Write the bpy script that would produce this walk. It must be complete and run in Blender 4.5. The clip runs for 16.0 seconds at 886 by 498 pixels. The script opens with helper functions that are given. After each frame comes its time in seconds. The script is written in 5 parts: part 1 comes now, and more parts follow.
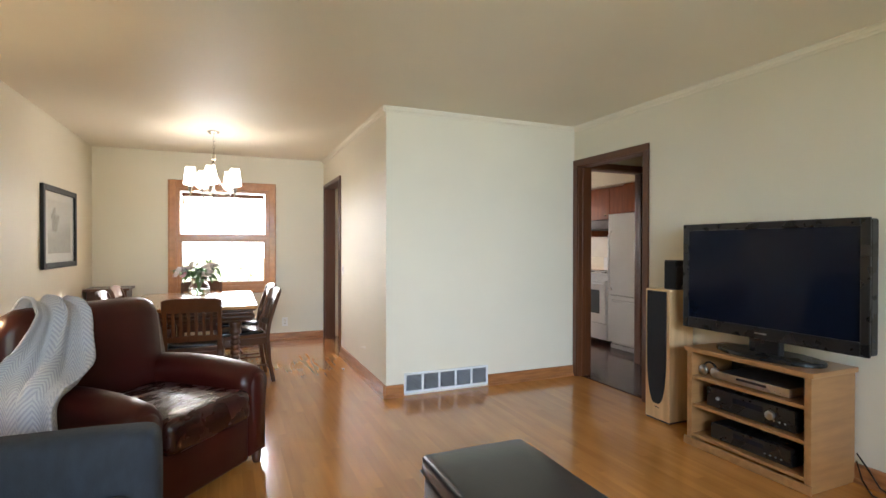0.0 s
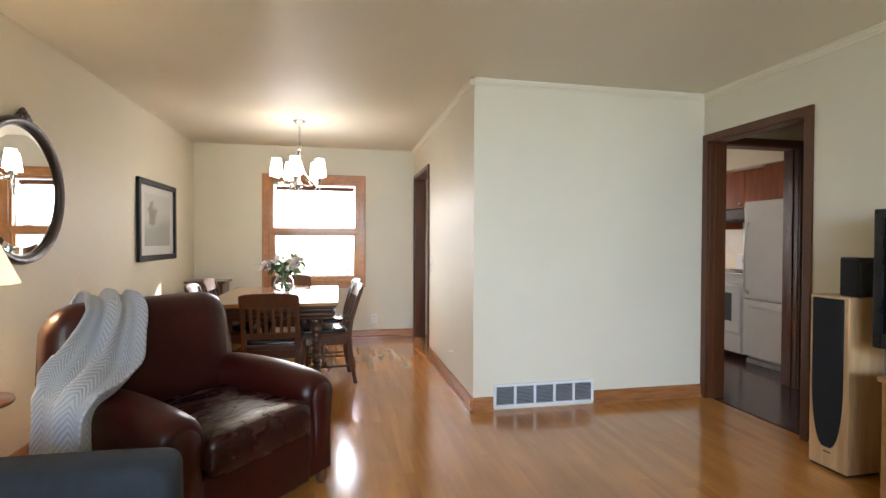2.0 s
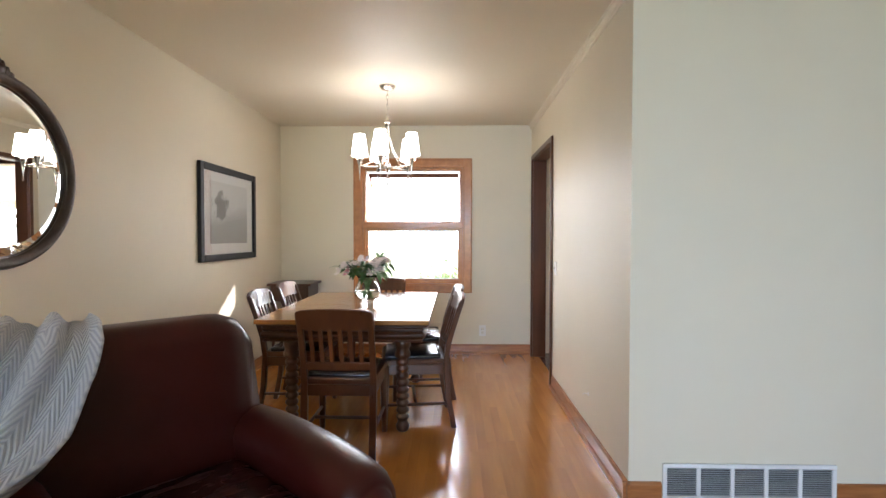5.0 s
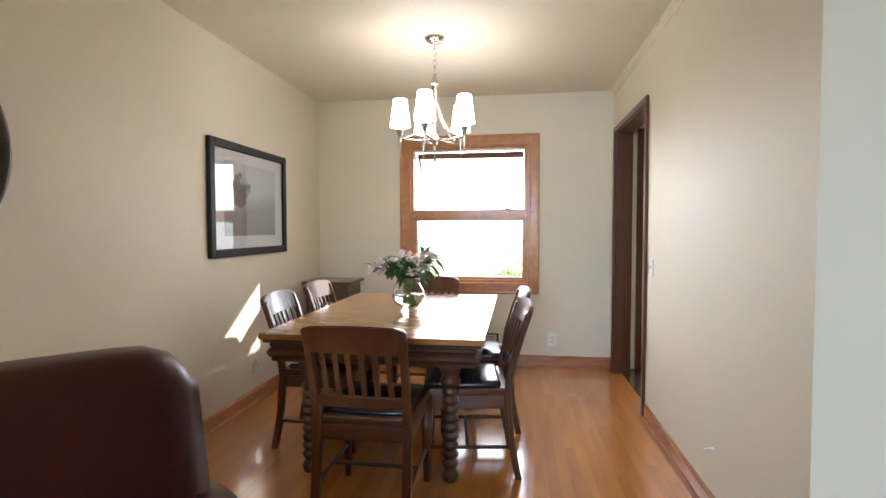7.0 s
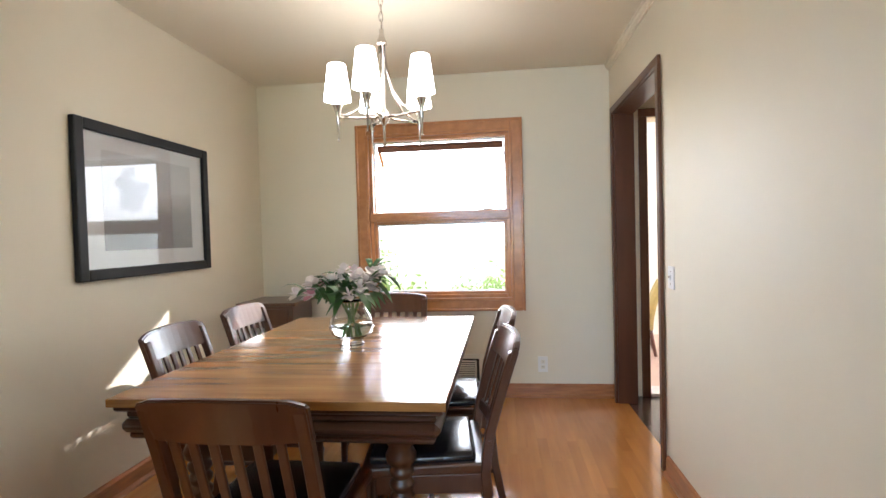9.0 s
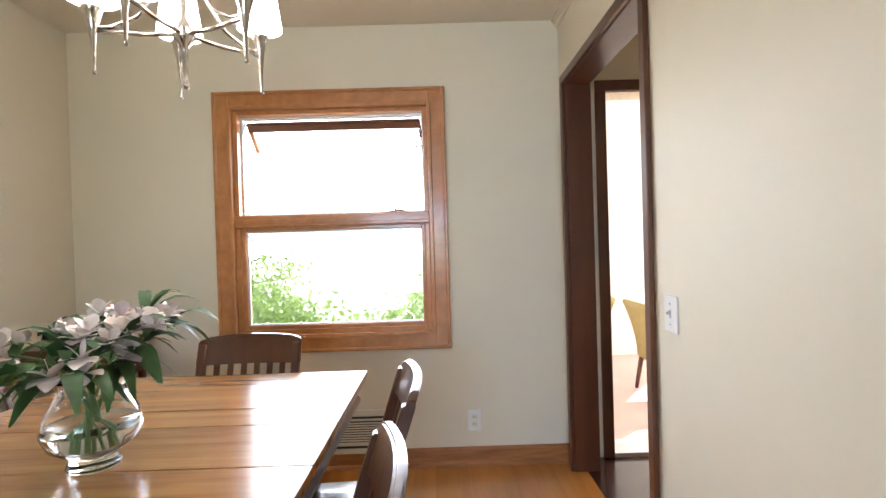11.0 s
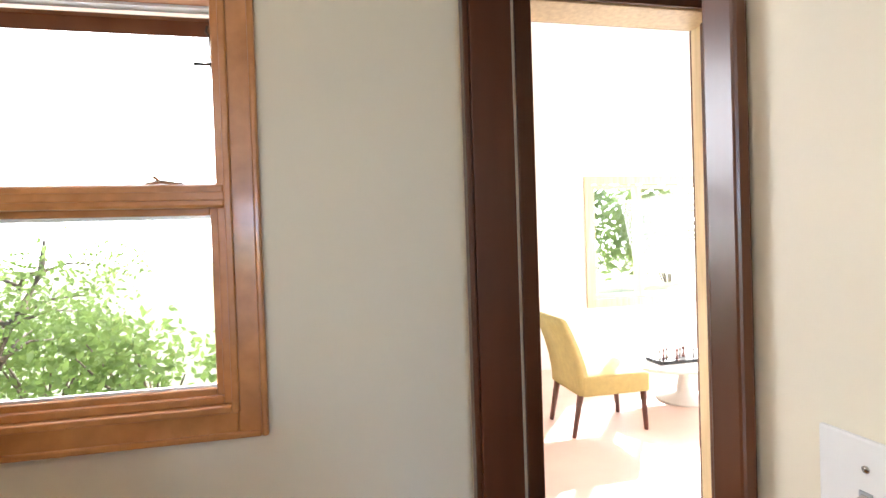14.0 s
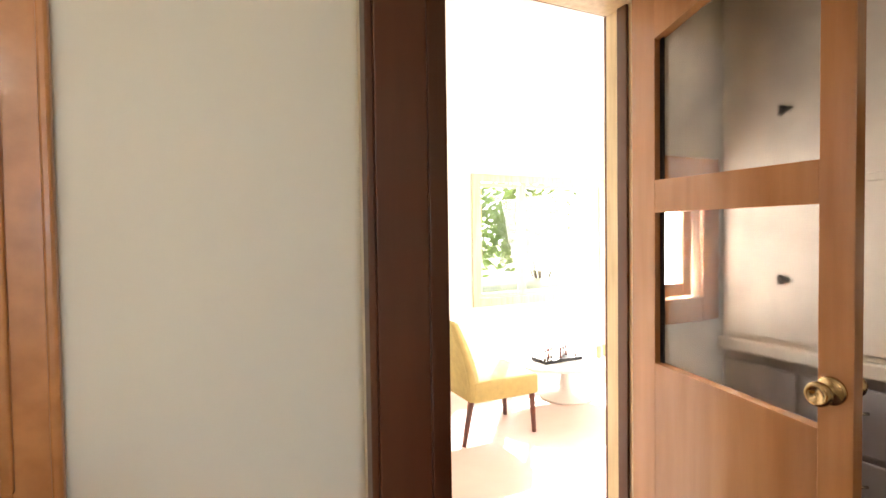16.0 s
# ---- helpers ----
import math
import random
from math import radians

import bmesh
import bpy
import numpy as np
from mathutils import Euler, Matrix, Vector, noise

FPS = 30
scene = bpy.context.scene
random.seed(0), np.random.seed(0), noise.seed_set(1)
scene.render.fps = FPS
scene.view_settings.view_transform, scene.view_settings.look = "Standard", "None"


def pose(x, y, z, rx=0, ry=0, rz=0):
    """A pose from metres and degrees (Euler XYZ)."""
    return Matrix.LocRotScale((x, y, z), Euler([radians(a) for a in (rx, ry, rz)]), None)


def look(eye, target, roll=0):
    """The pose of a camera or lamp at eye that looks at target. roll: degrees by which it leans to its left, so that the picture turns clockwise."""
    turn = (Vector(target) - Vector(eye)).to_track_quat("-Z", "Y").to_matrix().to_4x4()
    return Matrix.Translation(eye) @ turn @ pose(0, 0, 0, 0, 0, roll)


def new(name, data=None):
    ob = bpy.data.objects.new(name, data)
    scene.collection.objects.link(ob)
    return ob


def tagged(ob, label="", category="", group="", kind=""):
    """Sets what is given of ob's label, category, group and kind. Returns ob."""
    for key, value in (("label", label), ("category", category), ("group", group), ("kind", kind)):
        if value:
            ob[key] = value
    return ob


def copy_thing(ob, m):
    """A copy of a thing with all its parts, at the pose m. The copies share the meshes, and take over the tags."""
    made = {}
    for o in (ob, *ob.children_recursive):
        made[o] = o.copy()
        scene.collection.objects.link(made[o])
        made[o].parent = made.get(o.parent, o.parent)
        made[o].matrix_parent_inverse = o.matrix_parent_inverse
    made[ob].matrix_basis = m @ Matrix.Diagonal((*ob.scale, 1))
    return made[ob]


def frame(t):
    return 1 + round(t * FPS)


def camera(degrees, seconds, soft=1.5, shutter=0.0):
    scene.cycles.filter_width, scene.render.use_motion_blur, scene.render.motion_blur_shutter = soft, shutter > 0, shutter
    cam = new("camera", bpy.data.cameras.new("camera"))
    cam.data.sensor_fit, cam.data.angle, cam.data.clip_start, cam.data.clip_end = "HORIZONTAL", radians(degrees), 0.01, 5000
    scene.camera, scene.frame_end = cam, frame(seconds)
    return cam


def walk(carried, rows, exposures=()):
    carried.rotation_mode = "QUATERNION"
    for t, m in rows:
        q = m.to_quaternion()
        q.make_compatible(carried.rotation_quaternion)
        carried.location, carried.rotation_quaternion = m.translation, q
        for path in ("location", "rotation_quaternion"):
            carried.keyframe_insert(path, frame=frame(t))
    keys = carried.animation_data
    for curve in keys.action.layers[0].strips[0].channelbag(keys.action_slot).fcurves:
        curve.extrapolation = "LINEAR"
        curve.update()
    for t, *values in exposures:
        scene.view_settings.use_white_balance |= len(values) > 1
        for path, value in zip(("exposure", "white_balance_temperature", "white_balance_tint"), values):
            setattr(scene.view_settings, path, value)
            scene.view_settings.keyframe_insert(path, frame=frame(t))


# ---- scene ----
cam = camera(83.2, 16.0)
PATH = [
    (0, (0.374, 0.445, 1.267), (1.161, 2.283, 1.253), 0.1),
    (0.5, (0.46, 0.522, 1.258), (1.124, 2.409, 1.243), -0.1),
    (1, (0.521, 0.629, 1.254), (1.091, 2.546, 1.23), -0.1),
    (1.5, (0.577, 0.769, 1.252), (1.062, 2.708, 1.218), 0.1),
    (2, (0.612, 0.927, 1.243), (1.019, 2.885, 1.212), 0.2),
    (2.5, (0.657, 1.1, 1.241), (0.976, 3.074, 1.217), 0.3),
    (3, (0.71, 1.28, 1.253), (0.936, 3.267, 1.232), 0.6),
    (3.5, (0.738, 1.468, 1.243), (0.893, 3.462, 1.227), 0.6),
    (4, (0.75, 1.68, 1.244), (0.845, 3.677, 1.22), 0.1),
    (6.5, (0.739, 2.705, 1.24), (0.498, 4.688, 1.164), 0.4),
    (7, (0.734, 2.899, 1.229), (0.446, 4.877, 1.15), -0.1),
    (7.5, (0.756, 3.088, 1.235), (0.432, 5.06, 1.149), -0.5),
    (8, (0.767, 3.269, 1.217), (0.442, 5.241, 1.143), -0.8),
    (8.2, (0.764, 3.337, 1.211), (0.453, 5.312, 1.144), -0.9),
    (10.3, (0.823, 4.332, 1.231), (0.748, 6.33, 1.194), -1.5),
    (10.5, (0.841, 4.435, 1.226), (0.792, 6.435, 1.196), -1.2),
    (11, (0.888, 4.677, 1.215), (0.904, 6.676, 1.196), -1.7),
    (11.5, (0.949, 4.937, 1.225), (1.021, 6.936, 1.207), -1.5),
    (12, (1.008, 5.141, 1.216), (1.139, 7.137, 1.204), -1.3),
    (12.5, (1.05, 5.336, 1.223), (1.257, 7.325, 1.204), -1.2),
    (13, (1.082, 5.506, 1.217), (1.371, 7.485, 1.198), -1.4),
    (13.5, (1.13, 5.673, 1.201), (1.482, 7.642, 1.186), -1.9),
    (14, (1.165, 5.826, 1.21), (1.573, 7.784, 1.18), -1.9),
    (14.5, (1.198, 5.939, 1.217), (1.667, 7.883, 1.176), -1.7),
    (15, (1.206, 6.024, 1.222), (1.793, 7.936, 1.172), -1.6),
    (15.5, (1.206, 6.091, 1.221), (1.937, 7.952, 1.162), -1.1),
    (16, (1.206, 6.164, 1.218), (2.070, 7.967, 1.16), -0.8),
]
walk(cam, [(t, look(eye, target, roll)) for t, eye, target, roll in PATH], [(0.0, 1.30, 6250, 14), (2.0, 1.22, 6200, 15), (3.5, 1.02, 6100, 16), (6.5, 1.12, 5900, 15), (10.5, 1.09, 5850, 14), (13.5, 1.12, 5950, 15), (16.0, 1.18, 6600, 16)])

# ---------------------------------------------------------------- world, sun, lights
world = bpy.data.worlds.new("sky")
scene.world = world
world.use_nodes = True
sky = world.node_tree.nodes.new("ShaderNodeTexSky")
sky.sky_type = "NISHITA"
sky.sun_disc = False
SUN_WAY = Vector((-1.2, -1.5, -1.0)).normalized()
sky.sun_elevation = math.asin(-SUN_WAY.z)
sky.sun_rotation = math.atan2(-SUN_WAY.x, -SUN_WAY.y)
world.node_tree.links.new(sky.outputs[0], world.node_tree.nodes["Background"].inputs[0])
world.node_tree.nodes["Background"].inputs[1].default_value = 0.15

sun = new("sun", bpy.data.lights.new("sun", "SUN"))
sun.data.energy, sun.data.angle, sun.data.color = 5.0, radians(0.5), (1.0, 0.93, 0.82)
sun.matrix_world = look((20, 20, 20), Vector((20, 20, 20)) + SUN_WAY)


def window_light(name, at, target, w, h, watts, color, spread=180):
    """An area lamp standing in for daylight in a window's opening."""
    lamp = new(name, bpy.data.lights.new(name, "AREA"))
    lamp.data.shape, lamp.data.size, lamp.data.size_y = "RECTANGLE", w, h
    lamp.data.energy, lamp.data.color, lamp.data.spread = watts, color, radians(spread)
    lamp.matrix_world = look(at, target)
    return lamp


# the living room window: blue light falling from the sky, green light rising from the lawn
window_light("daylight_living_sky", (0.6, -1.5, 1.75), (2.3, 4.4, 0.3), 2.7, 0.62, 13.5, (0.58, 0.76, 1.0), 62)
window_light("daylight_living_lawn", (0.6, -1.5, 1.13), (1.2, 3.6, 3.2), 2.7, 0.60, 11, (0.93, 1.0, 0.66), 100)
window_light("daylight_dining", (0.312, 7.72, 1.68), (0.312, 4.5, 0.7), 0.98, 0.50, 3.2, (0.96, 0.97, 1.0))
# fill lamp added to brighten the sunroom from an unseen side
window_light("fill_sunroom_side", (6.3, 9.4, 1.2), (2, 9.2, 0.3), 2.6, 1.3, 65, (1.0, 0.97, 0.92))
# fill lamp added to set the kitchen's brightness
window_light("fill_kitchen", (4.4, 7.4, 1.5), (4.4, 5, 1.0), 1.0, 0.9, 8, (1.0, 0.93, 0.84))
window_light("daylight_back_hall", (2.79, 7.535, 1.185), (2.79, 6, 1.0), 0.2, 0.4, 6.0, (1.0, 0.93, 0.82))


# ---------------------------------------------------------------- materials
def material(name, color, rough=0.5, metal=0.0, vary=0.12, scale=6.0, bump=0.1, bump_scale=60.0, stretch=(1, 1, 1), coat=0.0, second=None, spec=0.5, space="Object"):
    """A surface with two scales of variation in colour and gloss, and fine relief."""
    m = bpy.data.materials.new(name)
    m.use_nodes = True
    nt = m.node_tree
    b = nt.nodes["Principled BSDF"]
    co = nt.nodes.new("ShaderNodeTexCoord")
    mp = nt.nodes.new("ShaderNodeMapping")
    mp.inputs["Scale"].default_value = stretch
    nt.links.new(co.outputs[space], mp.inputs[0])
    n1, n2 = nt.nodes.new("ShaderNodeTexNoise"), nt.nodes.new("ShaderNodeTexNoise")
    n1.inputs["Scale"].default_value, n1.inputs["Detail"].default_value = scale, 4
    n2.inputs["Scale"].default_value, n2.inputs["Detail"].default_value = bump_scale, 5
    for n in (n1, n2):
        nt.links.new(mp.outputs[0], n.inputs["Vector"])
    ramp = nt.nodes.new("ShaderNodeValToRGB")
    lo = tuple(c * (1 - vary) for c in color) if second is None else second
    hi = tuple(min(1, c * (1 + vary)) for c in color)
    ramp.color_ramp.elements[0].position, ramp.color_ramp.elements[1].position = 0.3, 0.7
    ramp.color_ramp.elements[0].color, ramp.color_ramp.elements[1].color = (*lo, 1), (*hi, 1)
    nt.links.new(n1.outputs[0], ramp.inputs[0])
    nt.links.new(ramp.outputs[0], b.inputs["Base Color"])
    rr = nt.nodes.new("ShaderNodeMapRange")
    rr.inputs[3].default_value, rr.inputs[4].default_value = rough * 0.8, min(1, rough * 1.2)
    nt.links.new(n1.outputs[0], rr.inputs[0])
    nt.links.new(rr.outputs[0], b.inputs["Roughness"])
    bp = nt.nodes.new("ShaderNodeBump")
    bp.inputs["Strength"].default_value, bp.inputs["Distance"].default_value = bump, 0.004
    nt.links.new(n2.outputs[0], bp.inputs["Height"])
    nt.links.new(bp.outputs[0], b.inputs["Normal"])
    b.inputs["Metallic"].default_value = metal
    b.inputs["Coat Weight"].default_value = coat
    b.inputs["Coat Roughness"].default_value = 0.12
    b.inputs["Specular IOR Level"].default_value = spec
    return m


def wood(name, light, dark, rough=0.3, grain=(14, 14, 0.9), coat=0.3, pieces=False):
    """Grained wood; pieces: each plank differs."""
    m = material(name, light, rough, 0, 0.1, 3.2, 0.03, 30, grain, coat, dark)
    nt = m.node_tree
    b = nt.nodes["Principled BSDF"]
    ramp = [n for n in nt.nodes if n.type == "VALTORGB"][0]
    co = [n for n in nt.nodes if n.type == "TEX_COORD"][0]
    blotch = nt.nodes.new("ShaderNodeTexNoise")
    blotch.inputs["Scale"].default_value = 1.7
    nt.links.new(co.outputs["Object"], blotch.inputs["Vector"])
    hsv = nt.nodes.new("ShaderNodeHueSaturation")
    mr = nt.nodes.new("ShaderNodeMapRange")
    mr.inputs[3].default_value, mr.inputs[4].default_value = 0.82, 1.18
    nt.links.new(blotch.outputs[0], mr.inputs[0])
    value = mr.outputs[0]
    if pieces:
        oi, geo = nt.nodes.new("ShaderNodeObjectInfo"), nt.nodes.new("ShaderNodeNewGeometry")
        add = nt.nodes.new("ShaderNodeMath")
        add.operation = "ADD"
        nt.links.new(oi.outputs["Random"], add.inputs[0])
        nt.links.new(geo.outputs["Random Per Island"], add.inputs[1])
        fr = nt.nodes.new("ShaderNodeMath")
        fr.operation = "FRACT"
        nt.links.new(add.outputs[0], fr.inputs[0])
        mr2 = nt.nodes.new("ShaderNodeMapRange")
        mr2.inputs[3].default_value, mr2.inputs[4].default_value = 0.90, 1.08
        nt.links.new(fr.outputs[0], mr2.inputs[0])
        mul = nt.nodes.new("ShaderNodeMath")
        mul.operation = "MULTIPLY"
        nt.links.new(mr2.outputs[0], mul.inputs[0])
        nt.links.new(value, mul.inputs[1])
        value = mul.outputs[0]
        mp = [n for n in nt.nodes if n.type == "MAPPING"][0]
        comb = nt.nodes.new("ShaderNodeCombineXYZ")
        sc = nt.nodes.new("ShaderNodeMath")
        sc.operation = "MULTIPLY"
        sc.inputs[1].default_value = 17.0
        nt.links.new(fr.outputs[0], sc.inputs[0])
        nt.links.new(sc.outputs[0], comb.inputs[0])
        nt.links.new(sc.outputs[0], comb.inputs[1])
        nt.links.new(comb.outputs[0], mp.inputs["Location"])
    nt.links.new(value, hsv.inputs["Value"])
    nt.links.new(ramp.outputs[0], hsv.inputs["Color"])
    nt.links.new(hsv.outputs[0], b.inputs["Base Color"])
    return m


def glass_material(name, tint=(1, 1, 1), ior=1.45, rough=0.0):
    m = bpy.data.materials.new(name)
    m.use_nodes = True
    b = m.node_tree.nodes["Principled BSDF"]
    b.inputs["Base Color"].default_value = (*tint, 1)
    b.inputs["Transmission Weight"].default_value = 1.0
    b.inputs["Roughness"].default_value = rough
    b.inputs["IOR"].default_value = ior
    return m


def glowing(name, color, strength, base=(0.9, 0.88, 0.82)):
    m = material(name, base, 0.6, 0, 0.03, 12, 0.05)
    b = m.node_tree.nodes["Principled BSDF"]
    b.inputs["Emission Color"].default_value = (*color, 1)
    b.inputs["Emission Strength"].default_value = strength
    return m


WALL = material("cream_wall_paint", (0.750, 0.685, 0.540), 0.55, 0, 0.03, 1.3, 0.05, 160)
CEILING = material("ceiling_paint", (0.79, 0.72, 0.585), 0.5, 0, 0.03, 1.0, 0.10, 120)
SUNWALL = material("white_sunroom_paint", (0.86, 0.85, 0.80), 0.6, 0, 0.02, 2, 0.08, 140)
SUNTRIM = wood("pale_yellow_pine_trim", (0.80, 0.65, 0.40), (0.70, 0.54, 0.30), 0.4)
OAKFLOOR = wood("honey_oak_floor", (0.50, 0.207, 0.046), (0.455, 0.184, 0.040), 0.20, (6, 0.5, 6), 0.7, True)
DARKFLOOR = wood("dark_red_brown_floor", (0.085, 0.030, 0.020), (0.04, 0.014, 0.010), 0.25, (3, 3, 3), 0.4)
TILEFLOOR = material("pinkish_sunroom_floor", (0.62, 0.45, 0.38), 0.45, 0, 0.08, 3, 0.1, 40)
TRIM = wood("orange_oak_trim", (0.50, 0.215, 0.066), (0.41, 0.165, 0.048), 0.33, (5, 5, 5))
BASEWOOD = wood("oak_baseboard_wood", (0.40, 0.16, 0.052), (0.27, 0.10, 0.032), 0.35, (2, 2, 16))
CASING = wood("dark_walnut_casing", (0.115, 0.038, 0.013), (0.082, 0.026, 0.009), 0.32, (4, 4, 0.4), 0.1)
DOORWOOD = wood("amber_door_veneer", (0.52, 0.25, 0.10), (0.45, 0.20, 0.075), 0.22, (6, 6, 0.5), 0.8)
DOORPANEL = wood("amber_door_panel_veneer", (0.52, 0.25, 0.10), (0.45, 0.20, 0.075), 0.22, (6, 0.5, 6), 0.8)
CHAIRWOOD = wood("dark_chair_oak", (0.092, 0.032, 0.0125), (0.080, 0.027, 0.0105), 0.30, (8, 8, 0.8), 0.4)
TABLEWOOD = wood("golden_table_oak", (0.44, 0.215, 0.068), (0.30, 0.132, 0.038), 0.22, (0.7, 11, 11), 0.4)
TABLEDARK = wood("dark_table_base_oak", (0.075, 0.028, 0.012), (0.055, 0.020, 0.009), 0.3, (1, 12, 12), 0.5)
MAPLE = wood("blond_maple_veneer", (0.62, 0.40, 0.20), (0.52, 0.32, 0.15), 0.35, (10, 10, 0.8), 0.2)
STANDWOOD = wood("honey_media_stand_wood", (0.36, 0.18, 0.066), (0.28, 0.135, 0.048), 0.35, (1, 8, 8), 0.3)
CABWOOD = wood("red_brown_cabinet_wood", (0.27, 0.072, 0.020), (0.20, 0.050, 0.014), 0.4, (8, 8, 0.8), 0.05)
CABWOOD.node_tree.nodes["Principled BSDF"].inputs["Specular IOR Level"].default_value = 0.18
LEATHER = material("oxblood_leather", (0.044, 0.0062, 0.0048), 0.33, 0, 0.2, 4, 0.2, 220, coat=0.08, spec=0.32)
LEATHERWORN = material("worn_oxblood_leather", (0.034, 0.008, 0.007), 0.27, 0, 0.3, 7, 1.0, 14, (1, 3, 1), 0.1, second=(0.018, 0.004, 0.0035), spec=0.35)
BLACKLEATHER = material("black_leather", (0.012, 0.011, 0.012), 0.3, 0, 0.2, 5, 0.3, 180, coat=0.2)
SEATLEATHER = material("black_seat_leather", (0.012, 0.012, 0.016), 0.25, 0, 0.2, 8, 0.15, 120, coat=0.4)
FABRIC = material("slate_blue_chenille", (0.030, 0.036, 0.048), 0.85, 0, 0.25, 22, 0.8, 300, (1, 1, 0.5))
BLACKPLASTIC = material("black_plastic", (0.010, 0.010, 0.011), 0.28, 0, 0.15, 8, 0.03)
SCREEN = material("dark_blue_black_screen", (0.004, 0.007, 0.016), 0.10, 0, 0.1, 3, 0.0, spec=0.25)
GRILLECLOTH = material("black_speaker_cloth", (0.009, 0.009, 0.011), 0.9, 0, 0.2, 60, 0.6, 500)
SILVER = material("brushed_silver", (0.55, 0.56, 0.58), 0.3, 1.0, 0.05, 20, 0.05)
NICKEL = material("polished_nickel", (0.62, 0.58, 0.53), 0.14, 1.0, 0.05, 20, 0.02)
BRASS = material("antique_brass", (0.50, 0.37, 0.19), 0.24, 1.0, 0.15, 30, 0.05)
BRONZE = material("dark_bronze_frame", (0.045, 0.030, 0.025), 0.32, 0.3, 0.3, 18, 0.4, 60, coat=0.2)
BLACKFRAME = material("black_lacquer_frame", (0.008, 0.007, 0.008), 0.45, 0, 0.2, 20, 0.1, spec=0.3)
WHITEENAMEL = material("white_enamel", (0.80, 0.80, 0.79), 0.25, 0, 0.02, 4, 0.02)
WHITEPLASTIC = material("white_plastic", (0.80, 0.79, 0.76), 0.4, 0, 0.03, 10, 0.03)
WHITEPAINT = material("white_trim_paint", (0.74, 0.70, 0.60), 0.4, 0, 0.03, 6, 0.06)
CABWHITE = material("off_white_cupboard_paint", (0.62, 0.58, 0.50), 0.45, 0, 0.04, 4, 0.06)
GREYDARK = material("grey_drawer_paint", (0.26, 0.25, 0.25), 0.4, 0, 0.06, 6, 0.06)
VENTGREY = material("grey_vent_louvre", (0.46, 0.48, 0.51), 0.5, 0.2, 0.08, 20, 0.05)
DARKGAP = material("dark_duct_interior", (0.03, 0.03, 0.03), 0.8)
ALUMINIUM = material("pale_aluminium", (0.72, 0.72, 0.72), 0.4, 0.6, 0.05, 20, 0.05)
OVENGLASS = material("grey_oven_glass", (0.10, 0.11, 0.11), 0.15, 0, 0.1, 5, 0.0)
BACKSPLASH = material("cream_backsplash", (0.62, 0.57, 0.46), 0.35, 0, 0.05, 6, 0.05)
COUNTER = material("tan_counter_laminate", (0.45, 0.30, 0.20), 0.35, 0, 0.12, 30, 0.03)
MATBOARD = material("white_mat_board", (0.74, 0.74, 0.72), 0.8, 0, 0.02, 8, 0.05)
YELLOWFABRIC = material("mustard_yellow_fabric", (0.50, 0.40, 0.16), 0.8, 0, 0.08, 20, 0.4, 250)
REDWOODLEG = wood("red_brown_chair_leg", (0.16, 0.045, 0.03), (0.10, 0.028, 0.018), 0.3)
LEAF = material("flower_leaf", (0.045, 0.115, 0.028), 0.6, 0, 0.35, 25, 0.15)
STEM = material("flower_stem", (0.10, 0.19, 0.05), 0.45, 0, 0.2, 20, 0.1)
PETAL = material("pale_pink_petal", (0.84, 0.75, 0.73), 0.5, 0, 0.2, 40, 0.1, second=(0.80, 0.72, 0.68))
PETALPINK = material("pink_petal", (0.62, 0.24, 0.32), 0.5, 0, 0.3, 60, 0.1, second=(0.72, 0.42, 0.45))
BUSHLEAF = material("hedge_leaf", (0.16, 0.22, 0.07), 0.55, 0, 0.35, 3, 0.1)
nt = BUSHLEAF.node_tree
thin, blend = nt.nodes.new("ShaderNodeBsdfTranslucent"), nt.nodes.new("ShaderNodeMixShader")
thin.inputs[0].default_value = (0.24, 0.34, 0.09, 1)
blend.inputs[0].default_value = 0.5
nt.links.new(nt.nodes["Principled BSDF"].outputs[0], blend.inputs[1])
nt.links.new(thin.outputs[0], blend.inputs[2])
nt.links.new(blend.outputs[0], nt.nodes["Material Output"].inputs[0])
# emission added so the view outside blows out and lights the rooms
BACKGLOW = glowing("glowing_backdrop", (0.97, 0.99, 1.0), 6.5)
BARK = material("grey_brown_bark", (0.16, 0.12, 0.09), 0.85, 0, 0.3, 14, 0.8, 40)
GRASS = material("sunlit_lawn", (0.20, 0.23, 0.09), 0.8, 0, 0.3, 2, 0.6, 40)
GLASS = glass_material("clear_window_glass")
VASEGLASS = glass_material("clear_vase_glass", (0.97, 0.98, 0.98), 1.47)
WATER = glass_material("vase_water", (0.95, 0.97, 0.94), 1.33)
DOORGLASS = material("smoky_door_glass", (0.9, 0.9, 0.9), 0.02)
DOORGLASS.node_tree.nodes["Principled BSDF"].inputs["Transmission Weight"].default_value = 1.0
MIRROR = bpy.data.materials.new("mirror_silver")
MIRROR.use_nodes = True
MIRROR.node_tree.nodes["Principled BSDF"].inputs["Metallic"].default_value = 1.0
MIRROR.node_tree.nodes["Principled BSDF"].inputs["Roughness"].default_value = 0.01
MIRROR.node_tree.nodes["Principled BSDF"].inputs["Base Color"].default_value = (0.9, 0.91, 0.9, 1)
SHADE = glowing("lit_white_shade", (1.0, 0.94, 0.84), 5.8)
LAMPSHADE = glowing("lit_cream_shade", (1.0, 0.76, 0.42), 0.55, (0.85, 0.74, 0.52))


# ---------------------------------------------------------------- mesh helpers
def part(name, bm, mat, parent=None, smooth=False):
    me = bpy.data.meshes.new(name)
    bm.to_mesh(me)
    bm.free()
    me.materials.append(mat)
    if smooth:
        me.shade_smooth()
    ob = new(name, me)
    ob.parent = parent
    return ob


